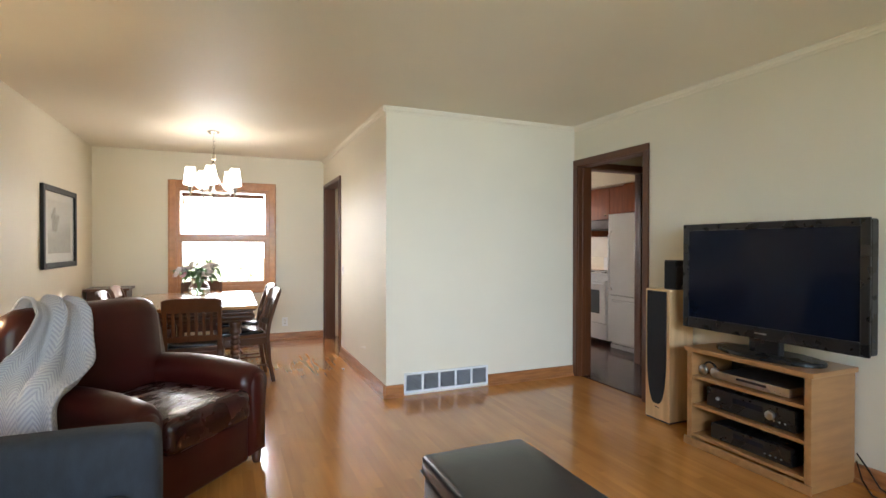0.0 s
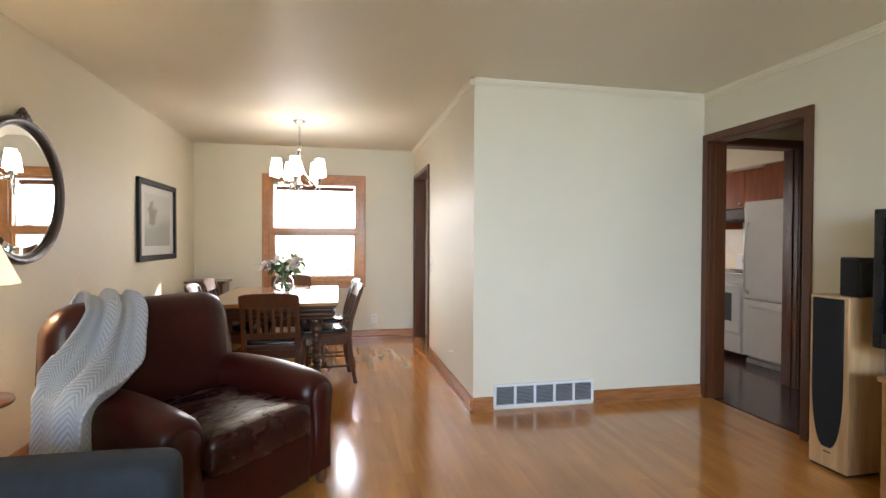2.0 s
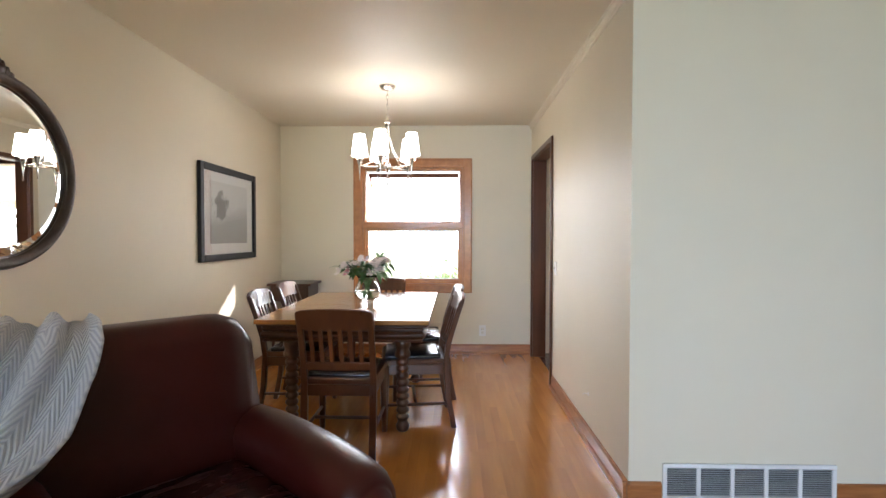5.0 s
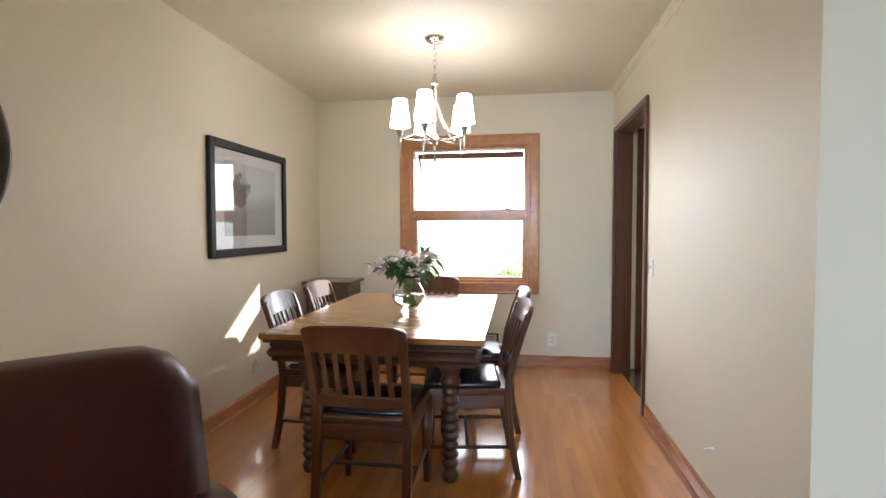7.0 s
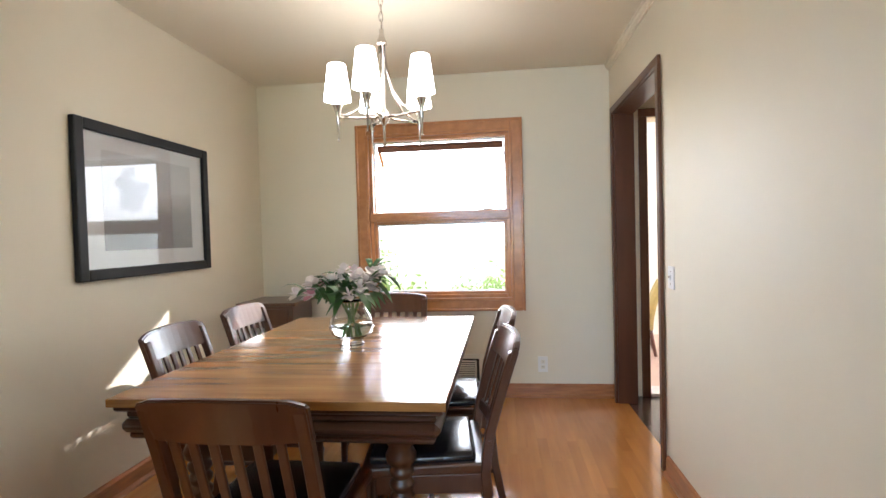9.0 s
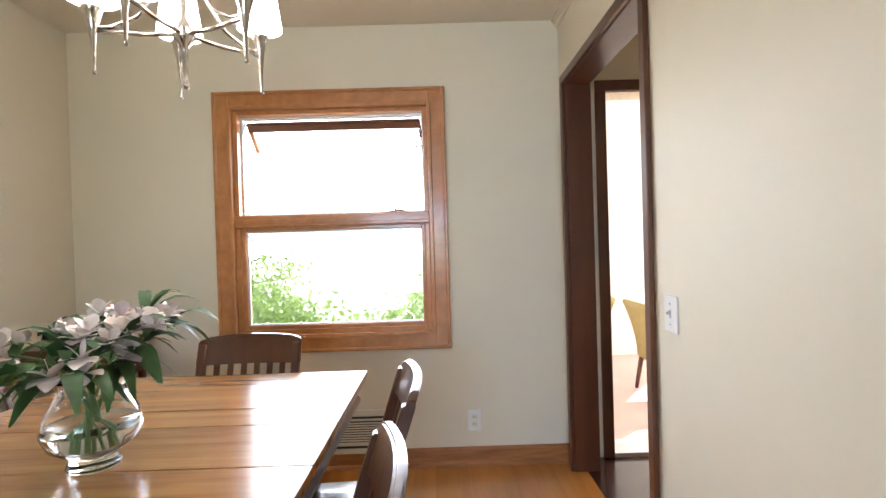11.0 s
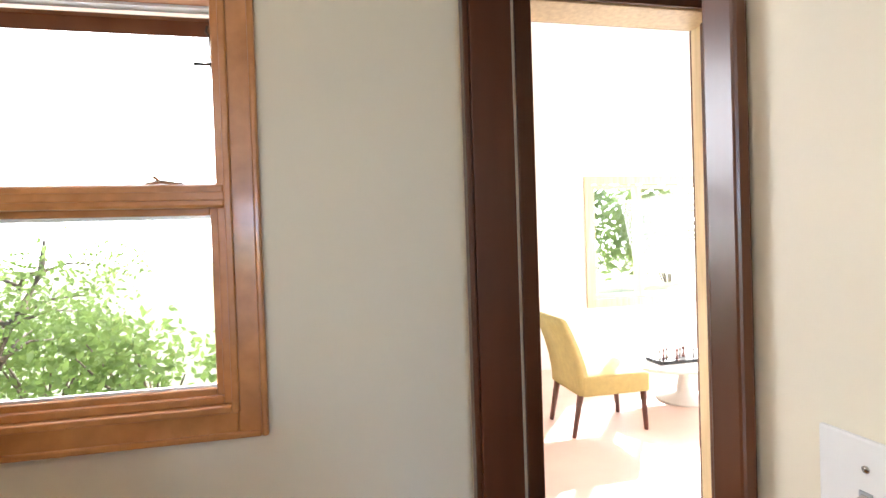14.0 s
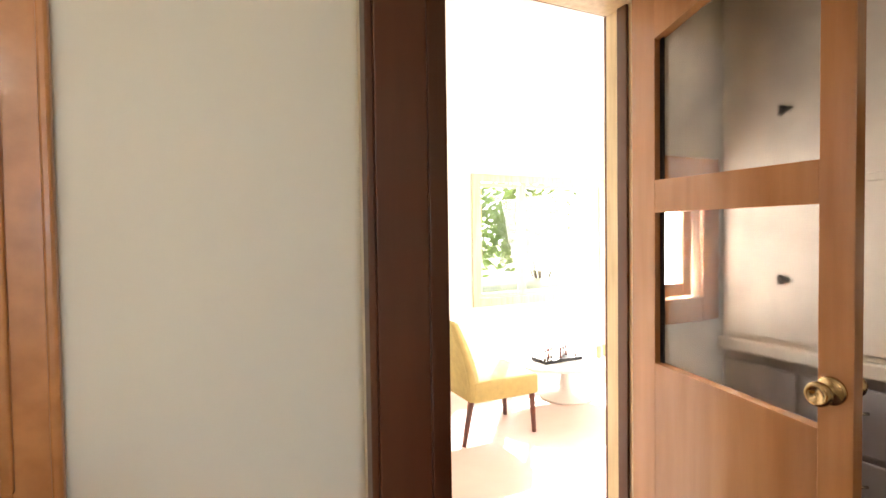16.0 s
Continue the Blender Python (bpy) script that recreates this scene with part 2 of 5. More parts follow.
def rounded(bm, width, segments=2):
    if width > 0:
        bmesh.ops.bevel(bm, geom=bm.edges[:], offset=width, segments=segments, affect="EDGES", profile=0.5, clamp_overlap=True)


def add_box(bm, size, at, m=None):
    r = bmesh.ops.create_cube(bm, size=1.0, matrix=(m or Matrix()) @ Matrix.Translation(at) @ Matrix.Diagonal((*size, 1)))
    return r["verts"]


def box(name, size, at, mat, parent=None, bevel=0.004, rot=(0, 0, 0), segments=2):
    """A block with eased edges, centred at `at`."""
    bm = bmesh.new()
    add_box(bm, size, (0, 0, 0))
    rounded(bm, bevel, segments)
    ob = part(name, bm, mat, parent, smooth=False)
    ob.matrix_basis = pose(*at, *rot)
    return ob


def span(name, lo, hi, mat, parent=None, bevel=0.003):
    """A block from one corner to the other."""
    return box(name, [b - a for a, b in zip(lo, hi)], [(a + b) / 2 for a, b in zip(lo, hi)], mat, parent, bevel)


def boxes(name, items, mat, parent=None, bevel=0.0):
    """Several blocks (lo, hi) joined into one mesh."""
    bm = bmesh.new()
    for lo, hi in items:
        add_box(bm, [b - a for a, b in zip(lo, hi)], [(a + b) / 2 for a, b in zip(lo, hi)])
    rounded(bm, bevel, 1)
    return part(name, bm, mat, parent)


def lathe(name, profile, at, mat, parent=None, segs=24, rot=(0, 0, 0)):
    """A turned shape from (radius, height) pairs."""
    bm = bmesh.new()
    rings = []
    for r, z in profile:
        rings.append([bm.verts.new((r * math.cos(k * math.tau / segs), r * math.sin(k * math.tau / segs), z)) for k in range(segs)])
    for a, b in zip(rings, rings[1:]):
        for k in range(segs):
            bm.faces.new((a[k], a[(k + 1) % segs], b[(k + 1) % segs], b[k]))
    for ring, flip in ((rings[0], True), (rings[-1], False)):
        if profile[0 if flip else -1][0] > 1e-4:
            bm.faces.new(ring[::-1] if flip else ring)
    bmesh.ops.remove_doubles(bm, verts=bm.verts[:], dist=1e-5)
    bmesh.ops.recalc_face_normals(bm, faces=bm.faces[:])
    ob = part(name, bm, mat, parent, smooth=True)
    ob.matrix_basis = pose(*at, *rot)
    return ob


def add_tube(bm, pts, radius, segs=8):
    pts = [Vector(p) for p in pts]
    rings = []
    for i, p in enumerate(pts):
        d = (pts[min(i + 1, len(pts) - 1)] - pts[max(i - 1, 0)]).normalized()
        u = d.cross(Vector((0, 0, 1)) if abs(d.z) < 0.9 else Vector((1, 0, 0))).normalized()
        v = d.cross(u)
        r = radius[i] if isinstance(radius, (list, tuple)) else radius
        rings.append([bm.verts.new(p + r * (u * math.cos(k * math.tau / segs) + v * math.sin(k * math.tau / segs))) for k in range(segs)])
    for a, b in zip(rings, rings[1:]):
        for k in range(segs):
            bm.faces.new((a[k], a[(k + 1) % segs], b[(k + 1) % segs], b[k]))
    bm.faces.new(rings[0][::-1])
    bm.faces.new(rings[-1])


def tube(name, pts, radius, mat, parent=None, segs=8):
    bm = bmesh.new()
    add_tube(bm, pts, radius, segs)
    bmesh.ops.recalc_face_normals(bm, faces=bm.faces[:])
    return part(name, bm, mat, parent, smooth=True)


def prism(name, outline, thickness, mat, parent=None, m=None, bevel=0.0, segments=2, smooth=False):
    """An outline in x and y given a thickness along z, centred, then put at m."""
    bm = bmesh.new()
    face = bm.faces.new([bm.verts.new((x, y, -thickness / 2)) for x, y in outline])
    ext = bmesh.ops.extrude_face_region(bm, geom=[face])
    bmesh.ops.translate(bm, vec=(0, 0, thickness), verts=[v for v in ext["geom"] if isinstance(v, bmesh.types.BMVert)])
    bmesh.ops.recalc_face_normals(bm, faces=bm.faces[:])
    rounded(bm, bevel, segments)
    ob = part(name, bm, mat, parent, smooth)
    if m is not None:
        ob.matrix_basis = m
    return ob


def thing(name, label, category, at=(0, 0, 0), turn=0, group=""):
    ob = new(name)
    ob.matrix_basis = pose(*at, 0, 0, turn)
    return tagged(ob, label, category, group)


def setting(ob, label="", category=""):
    return tagged(ob, label, category, kind="structure")


def cushion(name, size, at, mat, parent=None, puff=0.03, bevel=0.05, rot=(0, 0, 0), cuts=6):
    """A padded block: bevelled, subdivided and swollen."""
    bm = bmesh.new()
    add_box(bm, size, (0, 0, 0))
    rounded(bm, bevel, 3)
    bmesh.ops.subdivide_edges(bm, edges=[e for e in bm.edges if e.calc_length() > 0.09], cuts=cuts, use_grid_fill=True)
    for v in bm.verts:
        x, y, z = (2 * c / s for c, s in zip(v.co, size))
        swell = max(0, 1 - x * x) * max(0, 1 - y * y)
        n = noise.noise(v.co * 5 + Vector(at)) * 0.006
        v.co.z += (puff * swell + n) * (1 if z > 0 else -0.2)
        side = max(0, 1 - z * z) * max(0, 1 - y * y)
        v.co.x += 0.4 * puff * side * (1 if x > 0 else -1)
        side = max(0, 1 - z * z) * max(0, 1 - x * x)
        v.co.y += 0.4 * puff * side * (1 if y > 0 else -1)
    ob = part(name, bm, mat, parent, smooth=True)
    ob.matrix_basis = pose(*at, *rot)
    return ob


# ---------------------------------------------------------------- large structure
XL, XD, XR = -1.10, 1.57, 3.48      # wall faces: left, dining right, living right
YS, YL, YW = -1.60, 4.435, 7.41     # wall faces: behind, living end, window wall
H, T = 2.42, 0.13
XK, YK = 5.45, 2.6                  # kitchen far wall and near wall
SUNZ = -0.27
DD0, DD1 = 6.298, 7.275               # dining doorway, clear
KD0, KD1 = 3.545, 4.365             # kitchen doorway, clear
HEAD = 2.03


def wall(name, pieces, mat=WALL, label="cream painted plaster wall"):
    return setting(boxes(name, pieces, mat), label, "wall")


wall("wall_west", [((XL - T, YS - T, 0), (XL, YW + 0.2, H))])
wall("wall_south", [((XL, YS - T, 0), (-0.8, YS, H)), ((2.0, YS - T, 0), (XR, YS, H)), ((-0.8, YS - T, 0), (2.0, YS, 0.8)), ((-0.8, YS - T, 2.1), (2.0, YS, H))])
WX0, WX1, WZ0, WZ1 = -0.235, 0.86, 0.735, 1.99
wall("wall_north", [((XL, YW, -0.3), (WX0, YW + 0.2, H)), ((WX1, YW, -0.3), (XD + T, YW + 0.2, H)),
                    ((WX0, YW, -0.3), (WX1, YW + 0.2, WZ0)), ((WX0, YW, WZ1), (WX1, YW + 0.2, H))])
wall("wall_dining_east", [((XD, YL, 0), (XD + T, DD0 - 0.02, H)), ((XD, DD0 - 0.02, HEAD + 0.02), (XD + T, DD1 + 0.02, H)), ((XD, DD1 + 0.02, 0), (XD + T, YW, H))])
wall("wall_living_end", [((XD + T, YL, 0), (3.66, YL + T, H)), ((3.66, YL, HEAD + 0.02), (4.41, YL + T, H)), ((4.41, YL, 0), (XK, YL + T, H))])
wall("wall_east", [((XR, YS - T, 0), (XR + T, KD0 - 0.02, H)), ((XR, KD0 - 0.02, HEAD + 0.02), (XR + T, KD1 + 0.02, H)), ((XR, KD1 + 0.02, 0), (XR + T, YL, H))])
D2A, D2B = 1.838, 2.593
wall("wall_back_hall", [((XD + T, YW + 0.04, -0.3), (D2A - 0.02, YW + 0.2, H)), ((D2A - 0.02, YW + 0.04, HEAD + 0.02), (D2B + 0.02, YW + 0.2, H)),
                        ((D2B + 0.02, YW + 0.04, -0.3), (2.66, YW + 0.2, H)), ((2.66, YW + 0.04, -0.3), (2.92, YW + 0.2, 0.95)), ((2.66, YW + 0.04, 1.42), (2.92, YW + 0.2, H)),
                        ((2.92, YW + 0.04, -0.3), (3.9, YW + 0.2, H)), ((3.9, YW + 0.04, -0.3), (4.9, YW + 0.2, 1.05)), ((3.9, YW + 0.04, 1.95), (4.9, YW + 0.2, H)),
                        ((4.9, YW + 0.04, -0.3), (XK + T, YW + 0.2, H))])
wall("wall_kitchen_east", [((XK, YK, 0), (XK + T, YW + 0.04, H))])
wall("wall_kitchen_south", [((XR + T, YK - T, 0), (XK + T, YK, H))])
SX, SY, SH = 6.5, 11.05, 2.6
setting(boxes("wall_sunroom", [((XD + T, YW + 0.2, SUNZ), (XD + T + 0.1, SY, SH)), ((XD + T, SY, SUNZ), (3.97, SY + T, SH)), ((5.84, SY, SUNZ), (SX + T, SY + T, SH)),
                               ((3.97, SY, SUNZ), (5.84, SY + T, 0.46)), ((3.97, SY, 1.83), (5.84, SY + T, SH)),
                               ((SX, YW + 0.2, SUNZ), (SX + T, SY, 0.5)), ((SX, YW + 0.2, 1.9), (SX + T, SY, SH)), ((SX, YW + 0.2, 0.5), (SX + T, YW + 0.6, 1.9)), ((SX, SY - 0.3, 0.5), (SX + T, SY, 1.9))], SUNWALL), "white painted sunroom wall", "wall")

setting(boxes("ceiling", [((XL - T, YS - T, H), (XR + T, YL + T, H + 0.1)), ((XL - T, YL + T, H), (XD + T, YW + 0.2, H + 0.1))], CEILING), "beige painted plaster ceiling", "ceiling")
setting(boxes("ceiling_kitchen", [((XD + T, YL + T, H), (XK + T, YW + 0.2, H + 0.1)), ((XR + T, YK - T, H), (XK + T, YL + T, H + 0.1))], CEILING), "beige painted kitchen ceiling", "ceiling")
setting(boxes("ceiling_sunroom", [((XD + T, YW + 0.2, SH), (SX + T, SY + T, SH + 0.1))], SUNWALL), "white sunroom ceiling", "ceiling")
setting(boxes("floor_kitchen", [((XD + 0.065, YL + T, -0.12), (XK + T, YW + 0.2, -0.002)), ((XR + 0.065, YK - T, -0.12), (XK + T, YL + T, -0.002))], DARKFLOOR), "dark red brown kitchen floor", "floor")
setting(boxes("floor_sunroom", [((XD + T, YW + 0.2, SUNZ - 0.1), (SX + T, SY + T, SUNZ))], TILEFLOOR), "pale pinkish sunroom floor", "floor")
FLOOR = setting(boxes("floor", [((XL, YS, -0.12), (XR + 0.065, YL, -0.014)), ((XL, YL, -0.12), (XD + 0.065, YW, -0.014))], DARKGAP), "honey oak strip floor, glossy varnish", "floor")
setting(boxes("roof_eave", [((-3.0, YW + 0.2, 2.36), (XD + T, YW + 1.14, 2.48))], CASING), "dark painted roof overhang above the window", "eave")


def strip(name, along, lo, hi, profile, mat, label, category, face):
    """Trim with a profile of (out, up) pairs run along x or y on a wall face; face: the way it stands out."""
    bm = bmesh.new()
    for a in (lo, hi):
        for o, u in profile:
            bm.verts.new((a, face[0] + face[1] * o, u) if along == "x" else (face[0] + face[1] * o, a, u))
    bm.verts.ensure_lookup_table()
    n = len(profile)
    for k in range(n):
        bm.faces.new([bm.verts[i] for i in (k, (k + 1) % n, n + (k + 1) % n, n + k)])
    bm.faces.new([bm.verts[k] for k in range(n)][::-1])
    bm.faces.new([bm.verts[n + k] for k in range(n)])
    bmesh.ops.recalc_face_normals(bm, faces=bm.faces[:])
    return setting(part(name, bm, mat), label, category)


BASE = [(0, 0), (0.030, 0), (0.030, 0.012), (0.024, 0.022), (0.015, 0.024), (0.015, 0.085), (0.008, 0.098), (0, 0.100)]
CROWN = [(0, H), (0, H - 0.045), (0.008, H - 0.045), (0.012, H - 0.034), (0.020, H - 0.030), (0.026, H - 0.012), (0.034, H - 0.010), (0.034, H)]
for nm, along, lo, hi, face in (("west", "y", YS, YW, (XL, 1)), ("north", "x", XL, XD, (YW, -1)), ("dining", "y", YL - 0.03, DD0 - 0.075, (XD, -1)),
                                ("end_a", "x", XD - 0.03, 1.72, (YL, -1)), ("end_b", "x", 2.525, XR, (YL, -1)), ("east", "y", YS, KD0 - 0.075, (XR, -1)), ("south", "x", XL, XR, (YS, 1))):
    strip("baseboard_" + nm, along, lo, hi, BASE, BASEWOOD, "orange-brown oak baseboard with shoe moulding", "baseboard", face)
for nm, along, lo, hi, face in (("dining", "y", YL - 0.034, YW, (XD, -1)), ("end", "x", XD - 0.034, XR, (YL, -1)), ("east", "y", YS, YL, (XR, -1))):
    strip("crown_trim_" + nm, along, lo, hi, CROWN, CEILING, "slim painted crown moulding", "moulding", face)


def doorway(name, along, at, lo, hi, depth, out, mat=CASING, width=0.065, inner=CASING, faces=2):
    """A cased opening: jambs through the wall and casing on both faces. at: the face; out: the way the near face looks."""
    ob = setting(new(name), "dark walnut-stained cased doorway", "doorway")

    def blk(nm, a0, a1, d0, d1, z0, z1):
        d0, d1 = sorted((at + out * d0, at + out * d1))
        span(nm, (a0, d0, z0) if along == "x" else (d0, a0, z0), (a1, d1, z1) if along == "x" else (d1, a1, z1), inner if nm in ("jamb", "head_jamb") else mat, ob, 0.004)
    blk("jamb", lo - 0.02, lo, -depth - 0.002, 0.002, 0, HEAD)
    blk("jamb", hi, hi + 0.02, -depth - 0.002, 0.002, 0, HEAD)
    blk("head_jamb", lo - 0.02, hi + 0.02, -depth - 0.002, 0.002, HEAD, HEAD + 0.02)
    for d0, d1 in ((0.002, 0.020), (-depth - 0.020, -depth - 0.002))[:faces]:
        blk("casing", lo - width, lo - 0.006, d0, d1, 0, HEAD + 0.006)
        blk("casing", hi + 0.006, hi + width, d0, d1, 0, HEAD + 0.006)
        blk("head_casing", lo - width, hi + width, d0, d1, HEAD + 0.006, HEAD + width)
    if faces == 1:
        return ob
    blk("stop", lo, lo + 0.012, -depth * 0.6, -depth * 0.3, 0, HEAD)
    blk("stop", hi - 0.012, hi, -depth * 0.6, -depth * 0.3, 0, HEAD)
    return ob


doorway("door_1", "y", XD, DD0, DD1, T, -1, width=0.05, faces=1)
doorway("door_2", "y", XR, KD0, KD1, T, -1)
# door_3's pale head jamb stands in for light bounced off the sunroom floor
doorway("door_3", "x", YW + 0.04, D2A, D2B, 0.16, -1, inner=SUNTRIM)
doorway("door_4", "x", YL, 3.68, 4.39, T, -1)

# ---------------------------------------------------------------- dining window
def ring(nm, x0, x1, z0, z1, w, y0, y1, mat, ob, bevel=0.003):
    """Four members round an opening, mitre-free: uprights run through."""
    span(nm, (x0, y0, z0), (x0 + w, y1, z1), mat, ob, bevel)
    span(nm, (x1 - w, y0, z0), (x1, y1, z1), mat, ob, bevel)
    span(nm, (x0 + w, y0 + 0.001, z0), (x1 - w, y1 - 0.001, z0 + w), mat, ob, bevel)
    span(nm, (x0 + w, y0 + 0.001, z1 - w), (x1 - w, y1 - 0.001, z1), mat, ob, bevel)


def pane(x0, x1, z0, z1, y, ob):
    g = span("pane", (x0, y, z0), (x1, y + 0.004, z1), GLASS, ob, 0)
    g.visible_shadow = False
    return g


win = setting(new("window_1"), "orange oak window, open awning sash over fixed pane", "window")
ring("casing", -0.311, 0.934, 0.655, 2.066, 0.078, YW - 0.020, YW - 0.001, TRIM, win, 0.005)
ring("casing_edge", -0.318, 0.941, 0.648, 2.073, 0.020, YW - 0.028, YW - 0.0005, TRIM, win, 0.006)
ring("casing_bead", -0.240, 0.863, 0.726, 1.995, 0.022, YW - 0.030, YW + 0.10, TRIM, win, 0.005)
ring("frame", -0.218, 0.841, 0.748, 1.973, 0.026, YW - 0.004, YW + 0.14, TRIM, win, 0.004)
span("mullion", (-0.218, YW - 0.018, 1.332), (0.841, YW + 0.14, 1.400), TRIM, win, 0.008)
span("mullion_bead", (-0.218, YW - 0.024, 1.352), (0.841, YW - 0.016, 1.378), TRIM, win, 0.003)
ring("lower_sash", -0.192, 0.815, 0.772, 1.334, 0.022, YW + 0.012, YW + 0.055, TRIM, win, 0.004)
ring("glazing_bead", -0.172, 0.829, 0.790, 1.313, 0.012, YW + 0.03, YW + 0.045, ALUMINIUM, win, 0.001)
pane(-0.17, 0.82, 0.79, 1.31, YW + 0.036, win)
ring("weather_strip", -0.194, 0.817, 1.400, 1.950, 0.012, YW + 0.05, YW + 0.09, ALUMINIUM, win, 0.001)
sash = new("open_sash")
sash.parent = win
sash.matrix_basis = pose(0.312, YW + 0.10, 1.925, 48, 0, 0)
tagged(sash, "awning sash swung outward")
span("top_rail", (-0.49, -0.015, -0.05), (0.49, 0.015, 0.0), CASING, sash)
span("side_arm", (-0.49, -0.012, -0.20), (-0.465, 0.012, -0.05), TRIM, sash)
span("side_arm", (0.478, -0.012, -0.12), (0.49, 0.012, -0.05), CASING, sash)
bm = bmesh.new()
add_box(bm, (0.014, 0.02, 0.10), (0.812, YW + 0.035, 1.80))
add_tube(bm, [(0.812, YW + 0.03, 1.765), (0.795, YW - 0.005, 1.752), (0.770, YW - 0.012, 1.750)], 0.005, 6)
add_tube(bm, [(0.812, YW + 0.03, 1.84), (0.805, YW + 0.0, 1.85), (0.81, YW - 0.004, 1.865)], 0.004, 6)
part("crank_latch", bm, BRONZE, win)
bm = bmesh.new()
add_tube(bm, [(0.62, YW + 0.02, 1.404), (0.665, YW - 0.004, 1.41), (0.72, YW + 0.02, 1.404)], 0.006, 6)
add_tube(bm, [(0.665, YW - 0.004, 1.41), (0.650, YW - 0.01, 1.424)], 0.005, 6)
part("catch", bm, NICKEL, win)


def plain_window(name, label, x0, x1, z0, z1, y, panes, mat, along="x"):
    ob = setting(new(name), label, "window")
    made = []
    w = (x1 - x0) / panes

    def blk(nm, a0, a1, d0, d1, u0, u1, m, bv=0.003):
        return span(nm, (a0, y + d0, u0) if along == "x" else (y + d0, a0, u0), (a1, y + d1, u1) if along == "x" else (y + d1, a1, u1), m, ob, bv)
    for a0, a1, u0, u1 in ((x0 - 0.09, x0, z0 - 0.09, z1 + 0.09), (x1, x1 + 0.09, z0 - 0.09, z1 + 0.09), (x0, x1, z0 - 0.09, z0), (x0, x1, z1, z1 + 0.09)):
        blk("casing", a0, a1, -0.02, -0.001, u0, u1, mat)
    for k in range(panes):
        a = x0 + k * w
        for a0, a1, u0, u1 in ((a + 0.001, a + 0.05, z0 + 0.001, z1 - 0.001), (a + w - 0.05, a + w - 0.001, z0 + 0.001, z1 - 0.001), (a + 0.05, a + w - 0.05, z0 + 0.001, z0 + 0.05), (a + 0.05, a + w - 0.05, z1 - 0.05, z1 - 0.001)):
            blk("sash", a0, a1, 0.03, 0.07, u0, u1, mat)
        blk("pane", a + 0.05, a + w - 0.05, 0.048, 0.052, z0 + 0.05, z1 - 0.05, GLASS, 0).visible_shadow = False
    return ob


plain_window("window_2", "pale yellow triple sunroom window", 4.00, 5.81, 0.49, 1.80, SY, 3, SUNTRIM)
# window_3 is out of view, added around the sunroom fill lamp
plain_window("window_3", "unseen pale yellow sunroom side window, added for the fill lamp", 8.03, 10.72, 0.53, 1.87, SX, 4, SUNTRIM, "y")
plain_window("window_4", "narrow oak-framed window in the back hall", 2.68, 2.90, 0.97, 1.40, YW + 0.04, 1, TRIM)
# window_5 is never in view, an assumed opening for fill light
plain_window("window_5", "unseen oak-framed kitchen window, added for the fill lamp", 3.93, 4.87, 1.08, 1.92, YW + 0.04, 2, TRIM)
plain_window("window_6", "wide living room picture window", -0.77, 1.97, 0.83, 2.07, YS - 0.1, 3, TRIM)

# ---------------------------------------------------------------- glazed back door, open
YZ = Matrix(((0, 0, 1, 0), (1, 0, 0, 0), (0, 1, 0, 0), (0, 0, 0, 1)))
leaf = thing("back_door", "amber veneered back door standing open, two glazed lights", "door", (2.580, 7.435, 0.0), 0)
Y0, Y1 = -0.655, -0.002
P0, P1 = Y0 + 0.075, Y1 - 0.095
XA, XB = -0.042, -0.002
for nm, a, b, z0, z1 in (("stile", Y0, P0, 0.01, 2.015), ("stile", P1, Y1, 0.01, 2.015), ("lock_rail", P0, P1, 1.279, 1.386)):
    span(nm, (XA, a, z0), (XB, b, z1), DOORWOOD, leaf, 0.002)
prism("bottom_panel", [(P0, 0.01), (P1, 0.01), (P1, 0.785), (P0, 0.735)], 0.040, DOORPANEL, leaf, Matrix.Translation(((XA + XB) / 2, 0, 0)) @ YZ, 0.001)
arch = [(P1, 2.015), (P0, 2.015), (P0, 1.835), (P0 + 0.10, 1.885), (P0 + 0.2, 1.90), (P1 - 0.16, 1.895), (P1, 1.842)]
prism("top_rail", arch, 0.040, DOORPANEL, leaf, Matrix.Translation(((XA + XB) / 2, 0, 0)) @ YZ)
for nm, z0, z1 in (("pane", 1.386, 1.91), ("pane", 0.73, 1.279)):
    g = span(nm, (-0.010, P0, z0), (-0.006, P1, z1), DOORGLASS, leaf, 0)
    g.visible_shadow = False
boxes("glazing_stop", [((-0.018, P1 - 0.014, 0.78), (-0.011, P1, 1.279)), ((-0.018, P1 - 0.014, 1.386), (-0.011, P1, 1.85)), ((-0.018, P0, 0.737), (-0.011, P0 + 0.006, 1.279))], BLACKFRAME, leaf)
KN = [(0.034, 0), (0.034, 0.006), (0.030, 0.010), (0.014, 0.013), (0.012, 0.030), (0.016, 0.036), (0.027, 0.044), (0.030, 0.054), (0.027, 0.063), (0.019, 0.066), (0.018, 0.063), (0.0, 0.0635)]
lathe("knob", KN, (XA, Y0 + 0.045, 0.835), BRASS, leaf, 28, (0, -90, 0))
lathe("knob", KN, (XB, Y0 + 0.045, 0.835), BRASS, leaf, 28, (0, 90, 0))
setting(span("door_sill", (D2A, YW + 0.03, -0.05), (D2B, YW + 0.22, 0.022), ALUMINIUM), "worn metal door threshold", "threshold")
setting(span("step_sunroom", (D2A - 0.1, YW + 0.22, SUNZ), (D2B + 0.2, YW + 0.5, SUNZ + 0.135), SUNTRIM), "pale wooden step into the sunroom", "step")

